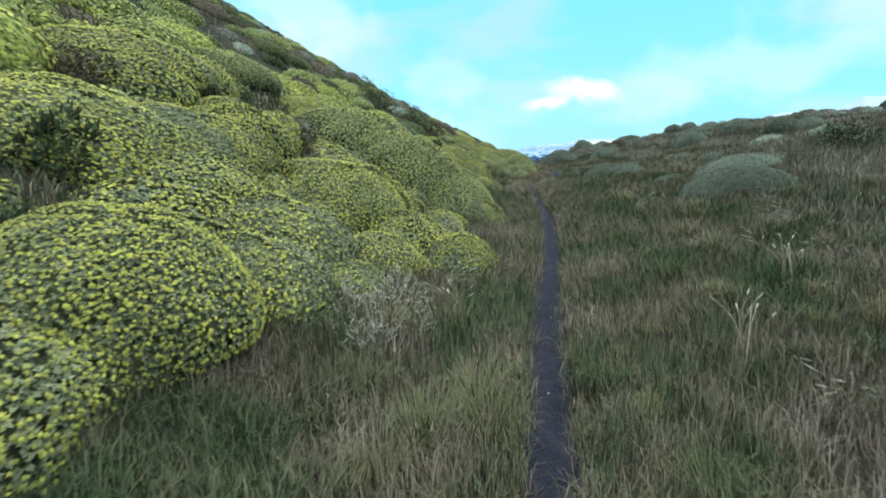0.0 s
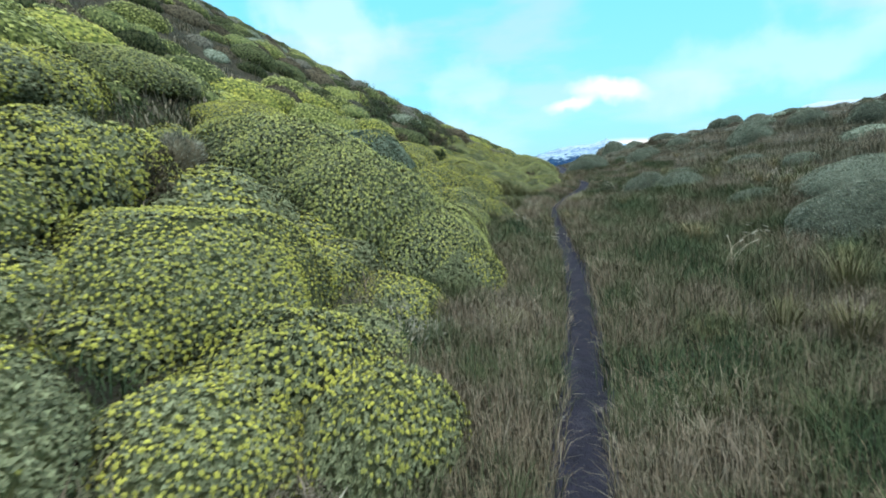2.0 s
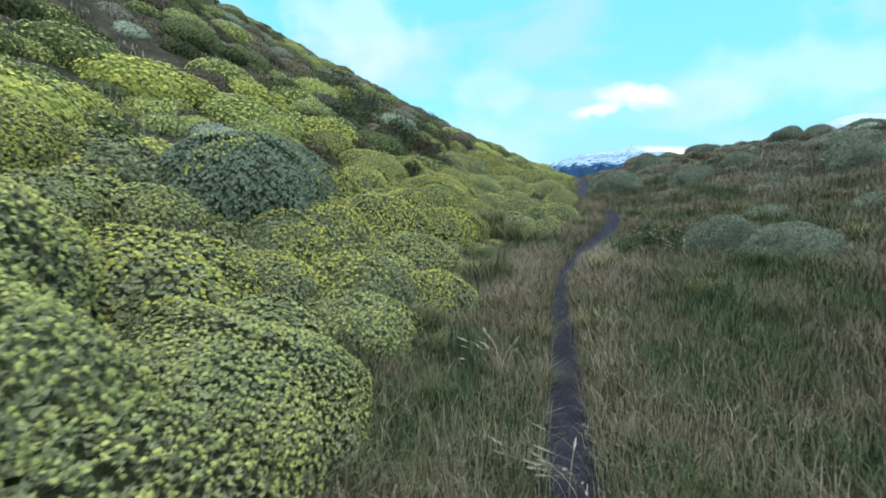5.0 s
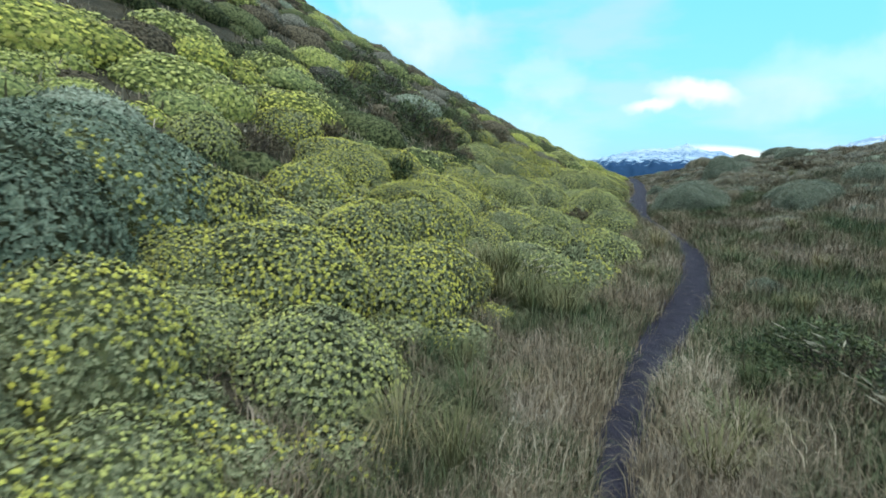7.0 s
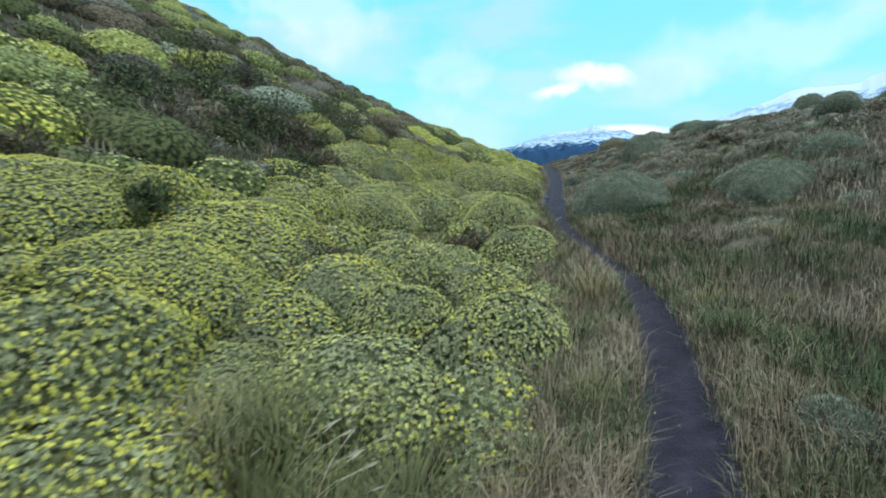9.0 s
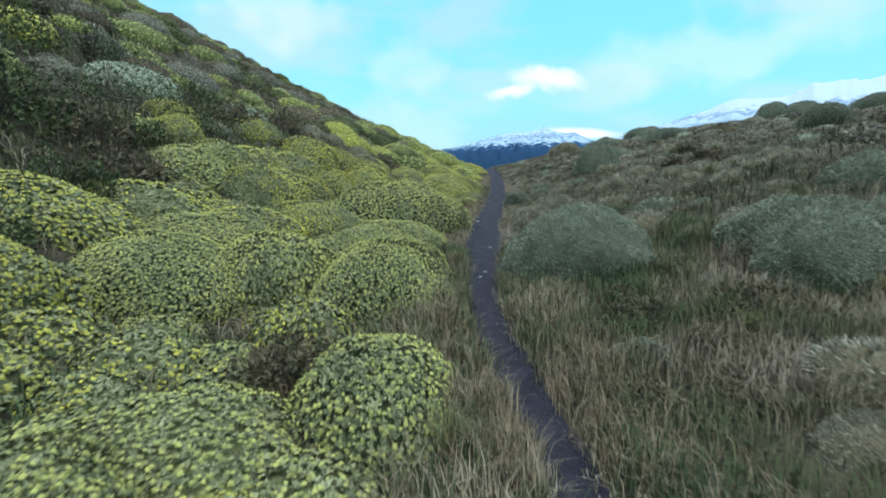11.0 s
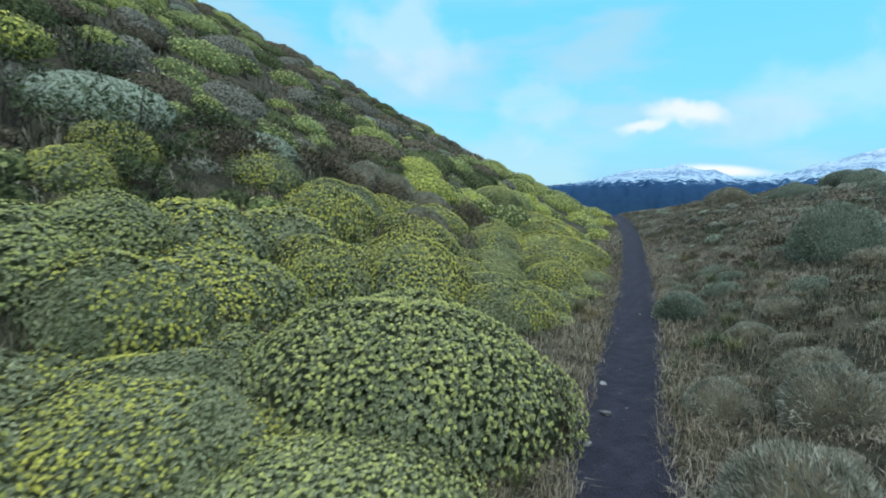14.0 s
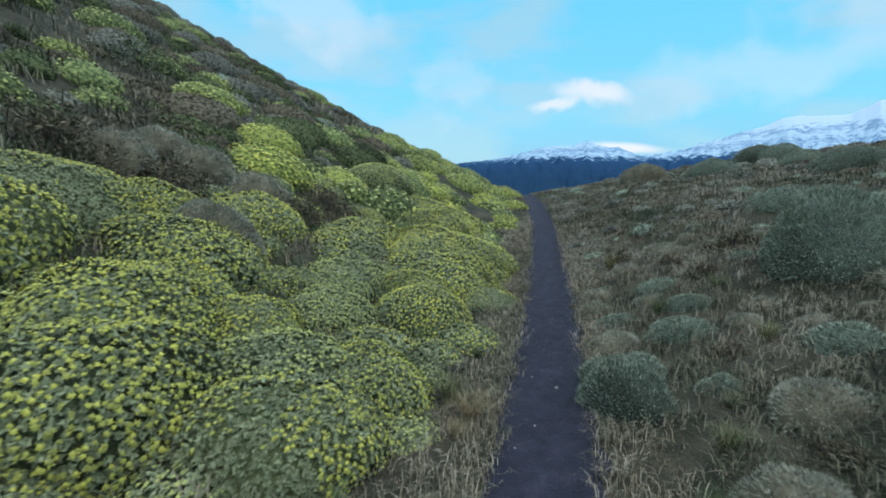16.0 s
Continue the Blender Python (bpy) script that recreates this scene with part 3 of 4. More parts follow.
def spurge(radius, height, seed, lod, flowering, old=False):
    """A dome of leafy shoots with stalked flower heads standing clear of them."""
    rng = np.random.default_rng(seed)
    lumps = make_lumps(rng, 1.35)
    area = 2 * math.pi * radius * (radius + height) / 2
    gap, size, outer, inner = ((0.034, 0.0145, 6, 5), (0.037, 0.0170, 4, 4))[lod]
    shoot_gap, shoot = ((0.030, 0.026), (0.042, 0.034))[lod]
    thing = new("spurge_cushion")
    # solid inner dome, coloured dark as the shaded gaps under the heads
    part_mesh("mound", dome_mesh("mound", radius, height, lumps, 0.90, (36, 22)[lod], (10, 7)[lod]), M_SHADE_CORE, thing)
    p, nr = even_dome(rng, int(area / shoot_gap ** 2), radius, height, lumps)
    part_mesh("foliage", rosettes("foliage", p * 0.955, nr, rng, shoot, 5, 0.010), M_LEAF if flowering > 0.05 else M_SHOOT, thing, "grey-green leafy shoots", "stuff")
    p, nr = even_dome(rng, int(area / gap ** 2), radius, height, lumps)
    p = p + rng.normal(0, gap * 0.22, p.shape) * (1 - np.abs(nr))
    k = 1 / max(radius, 0.4)
    patch = np.sin(p[:, 0] * 3.1 * k + seed) * np.sin(p[:, 1] * 2.7 * k + 2 * seed) + 0.6 * np.sin(p[:, 0] * 7 * k + 3 * seed) * np.sin(p[:, 1] * 8 * k) + 0.55 * rng.uniform(-1, 1, len(p)) + 0.7 * p[:, 2] / height
    bloom = patch > np.quantile(patch, 1 - flowering)
    part_mesh("blossom", pom_heads("blossom", p[bloom], nr[bloom], rng, size, outer, inner, 0.012), M_FLOWER_OLD if old else M_FLOWER, thing, "small yellow-green flower heads", "stuff")
    part_mesh("bud_layer", pom_heads("bud_layer", p[~bloom], nr[~bloom], rng, size * 0.85, 5, 3, 0.006), M_LEAF if flowering > 0.05 else M_SHOOT, thing, "closed grey-green heads", "stuff")
    tagged(thing, "rounded spurge cushion covered with yellow-green flower heads" if flowering > 0.45 else "grey-green spurge cushion with scattered yellow flower heads" if flowering > 0.05 else "dense bluish grey-green spurge cushion without blossom", "shrub", "spurge cushions on the slope")
    return thing


def thorn_cushion(radius, height, seed, lod, twiggy=False):
    rng = np.random.default_rng(seed)
    lumps = make_lumps(rng, 1.6)
    area = 2 * math.pi * radius * (radius + height) / 2
    dens, ll = ((8500, 0.024), (2600, 0.036))[lod]
    thing = new("grey_twiggy_shrub" if twiggy else "thorn_cushion")
    part_mesh("mound", dome_mesh("mound", radius, height, lumps, 0.92, (40, 22)[lod], (12, 7)[lod]), M_BROWN if twiggy else M_GREY_SHADE_CORE, thing)
    p, nr = even_dome(rng, int(area * dens), radius, height, lumps)
    tone = np.sin(p[:, 0] * 9 + seed) * np.sin(p[:, 1] * 8) * np.sin(p[:, 2] * 9 + 1)
    p = p * (0.955 + 0.045 * tone[:, None])
    part_mesh("spiny_foliage", leaves_mesh("spiny_foliage", p, nr, rng, ll * (1.5 if twiggy else 1), ll * (0.25 if twiggy else 0.34), 0.9 if twiggy else 0.7), M_TWIG_GREY if twiggy else M_GREY, thing, "", "stuff")
    if twiggy:
        tagged(thing, "low grey-brown twiggy dwarf shrub in dry grass", "shrub", "dwarf shrubs on the bank")
    else:
        tagged(thing, "dense domed grey-green thorn cushion on the turf", "shrub", "thorn cushions on the bank")
    return thing


def twig_mesh(name, rng, count, radius, height, thick):
    v, q = [], []
    for _ in range(count):
        a = rng.uniform(0, 2 * math.pi)
        sp = rng.uniform(0.1, 1) * radius
        p0 = np.array([0.06 * math.cos(a), 0.06 * math.sin(a), -0.08])
        pts = [p0, np.array([sp * 0.45 * math.cos(a), sp * 0.45 * math.sin(a), height * 0.5]) + rng.normal(0, 0.03, 3),
               np.array([sp * math.cos(a + rng.normal(0, 0.3)), sp * math.sin(a), height * rng.uniform(0.75, 1.08)])]
        rad = [thick, thick * 0.7, thick * 0.25]
        s0 = len(v)
        for c, r in zip(pts, rad):
            for k in range(4):
                v.append(c + np.array([r * math.cos(k * math.pi / 2), r * math.sin(k * math.pi / 2), 0]))
        for s in range(2):
            for k in range(4):
                q.append((s0 + s * 4 + k, s0 + s * 4 + (k + 1) % 4, s0 + s * 4 + 4 + (k + 1) % 4, s0 + s * 4 + 4 + k))
    return mesh_from(name, v, q)


def shrub(radius, height, seed, lod, brown=False):
    """A loose dark shrub: branches with leaf clumps and gaps between them."""
    rng = np.random.default_rng(seed)
    thing = new("brown_shrub" if brown else "dark_shrub")
    part_mesh("branchwork", twig_mesh("branchwork", rng, (40, 22)[lod], radius, height, (0.006, 0.009)[lod]), M_BARK, thing, "dark bare twigs", "stuff")
    clumps = (60, 34)[lod]
    per = (70, 34)[lod]
    ll = (0.045, 0.07)[lod]
    P, N = [], []
    for _ in range(clumps):
        th, u = rng.uniform(0, 2 * math.pi), rng.uniform(0, 1)
        rr = rng.uniform(0.55, 1.05)
        s = math.sqrt(max(1 - u * u, 0)) ** 0.8
        c = np.array([radius * s * math.cos(th) * rr, radius * s * math.sin(th) * rr, height * u * rr])
        d = rng.normal(0, 1, (per, 3))
        d /= np.linalg.norm(d, axis=1, keepdims=True)
        P.append(c + d * radius * rng.uniform(0.1, 0.24) * np.array([1, 1, 0.8]))
        N.append(d + np.array([0, 0, 0.5]))
    P, N = np.concatenate(P), np.concatenate(N)
    N /= np.linalg.norm(N, axis=1, keepdims=True)
    P[:, 2] = np.maximum(P[:, 2], -0.05)
    part_mesh("foliage", leaves_mesh("foliage", P, N, rng, ll, ll * 0.4, 0.9), M_BROWN if brown else M_DARK_LEAF, thing, "", "stuff")
    tagged(thing, "dry reddish-brown twiggy shrub between the cushions" if brown else "loose dark green broom shrub on the hillside", "shrub", "shrubs on the hillside")
    return thing


# ---- plants: library and scatter ----
LIB = {}
SIZES = (0.30, 0.52, 0.85, 1.3)


def library(kind, lod, size, variant):
    key = (kind, lod, size, variant)
    if key not in LIB:
        seed = 17 * variant + 101 * lod + 1000 * size + {"yellow": 1, "green": 2, "dull": 3, "grey": 4, "twiggy": 5, "dark": 6, "brown": 7, "bluish": 8}[kind]
        r = SIZES[size] * (1.07 if kind in ("yellow", "green", "dull", "bluish") else 1.03)
        if lod == 2:
            ob = far_bush(kind, r, r * (0.7 if kind != "twiggy" else 0.8), seed)
        elif kind in ("yellow", "green", "dull", "bluish"):
            ob = spurge(r, r * (0.70, 0.66, 0.60, 0.54)[size], seed, lod, {"yellow": 0.88, "green": 0.42, "dull": 0.80, "bluish": 0.03}[kind], kind == "dull")
        elif kind in ("grey", "twiggy"):
            ob = thorn_cushion(r, r * (0.80 if kind == "grey" else 0.85), seed, lod, kind == "twiggy")
        else:
            ob = shrub(r, r * 0.95, seed, lod, kind == "brown")
        LIB[key] = [ob, False]
    return LIB[key]


PLACED = []      # x, y, radius
FAR = []         # distant plants, joined below: model, pose


def plant(kind, x, y, radius, lod, rng, sink=0.06, tall=1.0):
    """Set one plant on the ground, leaning a little with the slope."""
    size = 0 if radius < 0.38 else 1 if radius < 0.66 else 2 if radius < 1.05 else 3
    entry = library(kind, lod, size, int(rng.integers(0, 3)))
    s = radius / SIZES[size]
    e = 0.25
    zx = float(ground_z(x + e, y) - ground_z(x - e, y)) / (2 * e)
    zy = float(ground_z(x, y + e) - ground_z(x, y - e)) / (2 * e)
    up = Vector((-zx * 0.75, -zy * 0.75, 1)).normalized()
    q = Vector((0, 0, 1)).rotation_difference(up)
    m = Matrix.LocRotScale((x, y, float(ground_z(x, y)) - sink), q @ Euler((0, 0, rng.uniform(0, 6.28))).to_quaternion(), None)
    sc = Matrix.Diagonal((s * rng.uniform(0.94, 1.08), s * rng.uniform(0.94, 1.08), s * tall * rng.uniform(0.92, 1.08), 1))
    PLACED.append((x, y, radius))
    if lod == 2:
        FAR.append((entry[0], m @ sc))
        return None
    if not entry[1]:
        entry[1] = True
        ob = entry[0]
        ob.matrix_basis = m @ sc
    else:
        ob = copy_thing(entry[0], m)
        ob.matrix_basis = m @ sc
    return ob


# salient plants, each at its own place: x, y, radius, height factor
rng = np.random.default_rng(21)


def set_plants(kind, places):
    for x, y, radius, tall in places:
        near = x - float(trail_x(y))
        plant(kind, x, y, radius, 0 if -3.4 < near < 3 and y < 31 else 1 if near > -6 or kind in ("dark", "brown") else 2, rng, 0.05, tall)


# spurge in full flower, 1 to 13 m along the walk
set_plants("yellow", [
    (-2.50, 1.95, 0.70, 1.08), (-2.35, 1.15, 0.55, 0.80), (-4.31, 3.19, 0.90, 0.75), (-3.45, 3.60, 0.62, 0.75), (-5.33, 4.73, 0.61, 1.00),
    (-4.00, 4.93, 0.51, 1.24), (-2.00, 4.95, 0.50, 1.30), (-2.85, 5.25, 0.80, 1.01), (-6.10, 5.37, 1.03, 0.75),
    (-4.18, 5.65, 0.49, 1.23), (-5.91, 6.31, 0.61, 1.05), (-5.17, 8.40, 0.67, 0.90), (-5.44, 9.12, 0.67, 0.97),
    (-4.42, 12.26, 0.40, 1.00),
    (-5.00, 12.75, 0.50, 1.30), (-4.05, 12.85, 0.62, 1.06),
])
# spurge in full flower, 13 to 24 m along the walk
set_plants("yellow", [
    (-3.45, 13.60, 0.50, 1.30), (-10.13, 13.90, 1.02, 0.75), (-4.25, 14.10, 0.51, 1.12), (-3.56, 14.36, 0.50, 1.00),
    (-9.62, 14.53, 0.63, 0.90), (-5.54, 14.70, 0.56, 1.06), (-4.10, 14.80, 0.55, 1.30), (-4.50, 15.60, 0.70, 0.97),
    (-7.01, 15.88, 0.55, 1.03), (-6.00, 15.90, 0.75, 0.76), (-9.64, 16.23, 0.58, 1.00), (-7.60, 16.60, 0.70, 0.75),
    (-5.69, 16.75, 0.41, 1.30), (-4.97, 16.90, 0.76, 0.70), (-5.31, 18.38, 0.52, 1.06),
    (-7.95, 23.40, 0.45, 1.15),
])
# spurge in full flower, 23 to 32 m along the walk
set_plants("yellow", [
    (-6.19, 23.59, 0.64, 0.88), (-8.83, 24.28, 0.51, 1.00), (-6.00, 24.75, 0.55, 1.15), (-12.79, 24.77, 0.63, 1.00),
    (-5.20, 25.40, 0.60, 1.15), (-6.90, 25.80, 0.60, 1.15), (-5.65, 25.85, 0.60, 1.15), (-5.77, 26.36, 0.49, 1.01),
    (-4.22, 26.39, 0.43, 1.15), (-5.24, 26.54, 0.39, 1.15), (-6.20, 27.01, 0.63, 0.90), (-7.04, 27.53, 0.46, 1.00),
    (-4.40, 27.90, 0.45, 1.15), (-4.58, 28.32, 0.40, 1.15), (-6.74, 28.57, 0.59, 0.87), (-4.68, 29.29, 0.65, 0.83),
    (-4.95, 30.23, 0.92, 0.80), (-5.60, 31.70, 0.60, 1.15),
])
# spurge in full flower, 32 to 33 m along the walk
set_plants("yellow", [
    (-5.78, 32.51, 0.88, 0.75),
])
# spurge past its best, 7 to 21 m along the walk
set_plants("dull", [
    (-3.05, 7.50, 0.95, 1.11), (-2.25, 7.60, 0.78, 1.30), (-3.90, 7.70, 1.00, 1.12), (-6.71, 7.92, 0.84, 0.78),
    (-2.56, 8.70, 0.67, 1.00), (-3.02, 10.90, 0.42, 1.30), (-3.30, 12.30, 0.55, 1.08), (-6.97, 14.32, 0.52, 1.12),
    (-7.95, 15.42, 0.52, 1.21), (-3.10, 16.35, 0.43, 1.30), (-2.30, 16.40, 0.42, 1.30), (-3.43, 17.21, 0.47, 1.16),
    (-2.63, 18.58, 0.48, 1.27), (-4.99, 19.65, 0.71, 1.03), (-3.20, 20.25, 0.66, 1.30), (-4.30, 20.30, 0.55, 1.30),
    (-4.62, 20.67, 0.50, 1.20), (-5.40, 20.75, 0.75, 0.75),
])
# spurge past its best, 21 to 34 m along the walk
set_plants("dull", [
    (-11.92, 21.81, 0.85, 1.00), (-3.89, 22.13, 0.77, 0.80), (-6.97, 23.17, 0.50, 0.91), (-4.20, 23.40, 0.95, 1.15),
    (-4.50, 23.99, 0.65, 1.15), (-4.65, 26.20, 0.50, 1.15), (-7.44, 33.39, 0.73, 1.00),
])
# spurge with few flowers, 3 to 27 m along the walk
set_plants("green", [
    (-2.20, 2.75, 0.50, 0.95),
    (-2.55, 3.55, 0.60, 0.84), (-3.95, 4.03, 0.82, 0.75), (-1.35, 4.78, 0.42, 1.30), (-2.55, 6.55, 0.30, 1.00),
    (-1.75, 7.20, 0.40, 1.30), (-3.63, 10.50, 0.46, 1.30), (-11.06, 13.42, 0.92, 0.75),
    (-2.35, 15.70, 0.35, 1.05), (-2.58, 16.08, 0.36, 1.30), (-2.75, 17.30, 0.45, 1.15), (-5.25, 21.27, 0.61, 0.95),
    (-6.05, 22.75, 0.60, 1.15), (-4.32, 25.73, 0.48, 1.10), (-8.23, 25.99, 0.54, 1.00), (-7.28, 26.65, 0.70, 0.84),
])
# spurge with no flowers, 2 to 13 m along the walk
set_plants("yellow", [
    (-2.85, 14.04, 0.20, 1.30),
])
set_plants("green", [
    (-4.90, 22.30, 0.70, 0.95),
])
set_plants("green", [
    (-3.00, 10.50, 0.50, 1.30), (-2.50, 11.00, 0.42, 1.30), (-3.90, 11.30, 0.55, 1.30), (-3.46, 19.31, 0.36, 1.30),
])
set_plants("bluish", [
    (-4.75, 11.00, 0.85, 1.50), (-5.45, 12.10, 0.95, 1.13),
])
# thorn cushions, 8 to 27 m along the walk
set_plants("grey", [
    (2.05, 8.65, 0.77, 0.80), (2.40, 10.20, 0.75, 0.75), (1.35, 10.49, 0.32, 0.60), (0.67, 13.00, 0.49, 1.00),
    (0.15, 13.76, 0.55, 1.00), (-0.71, 15.68, 0.20, 1.00), (5.92, 17.38, 0.47, 1.10), (5.36, 17.90, 0.52, 1.10),
    (3.00, 19.00, 0.55, 1.19), (4.71, 20.37, 0.53, 1.10), (0.20, 20.43, 0.48, 1.00), (0.30, 21.00, 0.57, 0.75),
    (-1.55, 21.25, 0.74, 0.94), (3.80, 22.20, 0.60, 0.75), (1.45, 22.35, 0.43, 1.00), (-10.35, 24.90, 0.95, 0.75),
    (-2.62, 26.85, 0.28, 1.50), (-9.12, 26.88, 0.54, 0.84),
])
# thorn cushions, 27 to 43 m along the walk
set_plants("grey", [
    (-2.63, 27.21, 0.29, 1.00), (3.64, 28.40, 0.55, 1.05), (-0.85, 28.85, 0.60, 1.49),
    (-0.20, 32.10, 0.60, 0.75), (8.10, 35.30, 0.90, 0.75), (1.89, 36.00, 0.72, 0.80), (5.61, 36.65, 0.62, 1.20),
    (7.17, 38.25, 0.70, 1.20), (2.10, 39.30, 0.60, 0.75), (0.18, 40.24, 0.76, 0.90), (2.25, 41.32, 0.63, 1.10),
    (1.90, 42.55, 0.69, 1.00),
])
# grey dwarf shrubs, 6 to 42 m along the walk
set_plants("twiggy", [
    (-4.47, 6.60, 0.26, 1.50), (-2.28, 22.76, 0.16, 1.00), (-2.02, 23.20, 0.34, 1.20), (-1.72, 24.30, 0.30, 1.25),
    (-2.30, 24.35, 0.24, 1.28), (-1.73, 24.85, 0.24, 1.00), (-0.84, 24.85, 0.30, 1.00), (-6.35, 27.40, 0.45, 1.50),
    (-8.13, 27.96, 0.46, 0.99), (-8.41, 28.80, 0.41, 1.00), (-7.92, 28.96, 0.43, 1.00), (-7.18, 29.16, 0.42, 1.00),
    (-1.59, 41.59, 0.72, 1.00),
])
# broom, 2 to 25 m along the walk
set_plants("dark", [
    (-3.85, 2.62, 0.32, 1.26), (4.57, 11.48, 0.54, 0.90), (-0.51, 13.84, 0.45, 0.70), (-5.48, 16.42, 0.25, 1.46),
    (-5.74, 18.83, 0.40, 1.06), (-9.03, 19.37, 0.65, 0.85), (-6.66, 20.27, 0.43, 1.00), (-9.92, 20.49, 0.74, 0.75),
    (-7.89, 20.57, 0.58, 1.10), (-8.29, 21.39, 0.58, 0.89), (-9.73, 21.76, 0.60, 1.00), (-7.50, 22.04, 0.50, 0.87),
    (-8.44, 22.18, 0.68, 0.82), (-1.03, 22.77, 0.38, 0.50), (-9.33, 23.43, 0.77, 1.00), (-12.06, 23.61, 1.03, 1.20),
    (-7.59, 23.78, 0.39, 1.10), (-8.71, 24.43, 0.75, 1.20),
])
# broom, 25 to 45 m along the walk
set_plants("dark", [
    (-11.74, 25.40, 0.86, 1.20), (-9.94, 26.48, 0.57, 0.78), (-12.42, 32.16, 0.98, 0.75), (2.40, 44.40, 0.80, 0.75),
])
# dry shrubs, 4 to 31 m along the walk
set_plants("brown", [
    (-5.30, 4.03, 0.46, 1.05), (-3.88, 5.76, 0.24, 1.50), (-6.68, 14.88, 0.38, 1.16), (-6.49, 16.14, 0.28, 1.50),
    (-3.21, 18.72, 0.34, 1.09), (-7.50, 18.79, 0.44, 1.10), (-6.87, 21.31, 0.48, 0.79), (-7.50, 21.39, 0.52, 1.03),
    (-8.65, 25.90, 0.53, 1.10), (-8.31, 27.41, 0.60, 0.75), (-7.49, 28.08, 0.51, 0.75), (-6.71, 29.24, 0.41, 0.90),
    (-9.17, 29.37, 0.79, 0.75), (-6.85, 30.20, 0.43, 0.82),
])


def free(x, y, r, overlap):
    return all((x - a) ** 2 + (y - b) ** 2 > ((r + c) * overlap) ** 2 for a, b, c in PLACED)


def scatter(n, d_range, y_range, sizes, kinds, overlap, lod_of, seed, edge=0.0):
    rng = np.random.default_rng(seed)
    names, weights = [k for k, _ in kinds], np.array([w for _, w in kinds], float)
    made = 0
    for _ in range(n):
        d, y = rng.uniform(*d_range), rng.uniform(*y_range)
        r = sizes[0] + (sizes[1] - sizes[0]) * rng.uniform(0, 1) ** 1.6
        if abs(d) < r * 0.9 + 0.28 + edge:
            continue
        x = float(trail_x(y)) + d
        if not free(x, y, r, overlap):
            continue
        plant(str(rng.choice(names, p=weights / weights.sum())), x, y, r, lod_of(d, y), rng, 0.06 + 0.05 * r, 0.85)
        made += 1
    return made


PLACED += [(-2.35, 14.7, 0.55), (-2.2, 13.6, 0.45), (-3.85, 25.3, 0.55), (-3.75, 24.5, 0.35), (-4.35, 24.9, 0.3), (-2.95, 14.75, 0.45)]      # grassy bays kept clear
near_lod = lambda d, y: 0 if (-2.6 < d < 1.6 and 0 < y < 29) else 1 if (-4.4 < d < 5 and y < 31) else 2
far_lod = lambda d, y: 2
# slope of spurge beside the path
SPURGE = [("yellow", 4), ("green", 3), ("dull", 3)]
scatter(160, (-4.5, -1.6), (2.4, 4), (0.35, 0.7), SPURGE, 0.60, near_lod, 5, 0.9)
scatter(600, (-4.5, -0.9), (4, 10), (0.35, 0.85), SPURGE, 0.60, near_lod, 16, 0.55)
scatter(450, (-4.5, -0.9), (10, 13.4), (0.3, 0.7), [("yellow", 2), ("green", 4), ("dull", 4)], 0.60, near_lod, 17, 0.7)
scatter(160, (-4.5, -1.8), (13.4, 15), (0.3, 0.6), SPURGE, 0.60, near_lod, 22, 0.7)
scatter(250, (-4.5, -0.7), (15, 19), (0.28, 0.7), [("yellow", 1), ("dull", 3), ("green", 6)], 0.60, near_lod, 18, 0.2)
scatter(600, (-4.5, -0.7), (19, 33), (0.28, 0.75), [("yellow", 2), ("dull", 4), ("green", 5), ("brown", 0.6), ("grey", 0.3)], 0.60, near_lod, 6, 0.05)
scatter(500, (-4.6, -0.75), (15, 31), (0.18, 0.34), [("yellow", 3), ("dull", 4), ("green", 4), ("brown", 0.5)], 0.64, near_lod, 14, 0.1)
scatter(160, (-4.6, -1.4), (1.5, 15), (0.2, 0.4), [("yellow", 5), ("dull", 3), ("green", 3), ("brown", 0.6)], 0.64, near_lod, 15, 0.6)
scatter(700, (-9.5, -4), (1, 18), (0.3, 0.9), [("yellow", 4), ("dull", 4), ("green", 3), ("dark", 2.5), ("brown", 1.6), ("grey", 0.8)], 0.62, far_lod, 7)
scatter(900, (-9.5, -4), (18, 40), (0.25, 0.8), [("yellow", 0.4), ("dull", 1.5), ("green", 2), ("dark", 5), ("brown", 5), ("twiggy", 2), ("grey", 0.3)], 0.62, far_lod, 19)
scatter(1500, (-24, -9), (2, 62), (0.4, 1.0), [("dull", 1.5), ("green", 3), ("dark", 3), ("brown", 3), ("twiggy", 3.5), ("grey", 0.6)], 0.66, far_lod, 8)
scatter(1100, (-60, -24), (2, 90), (0.6, 1.4), [("green", 2), ("dark", 3), ("brown", 3), ("twiggy", 4)], 0.72, far_lod, 9)
scatter(300, (-6, -0.6), (33, 52), (0.35, 0.8), [("yellow", 4), ("dull", 4), ("green", 3)], 0.62, lambda d, y: 2, 10)
# the bank
scatter(40, (1.8, 9), (6, 17), (0.25, 0.5), [("grey", 4), ("twiggy", 4)], 1.5, near_lod, 11)
scatter(1300, (0.45, 5), (18, 34), (0.13, 0.30), [("grey", 2.5), ("twiggy", 7), ("brown", 1.5)], 0.95, near_lod, 12)
scatter(900, (0.7, 6), (31, 48), (0.10, 0.30), [("grey", 1.5), ("twiggy", 7), ("brown", 3)], 0.9, far_lod, 21)
scatter(1300, (2, 12), (20, 48), (0.15, 0.40), [("grey", 2), ("twiggy", 7), ("brown", 2)], 0.85, far_lod, 20)
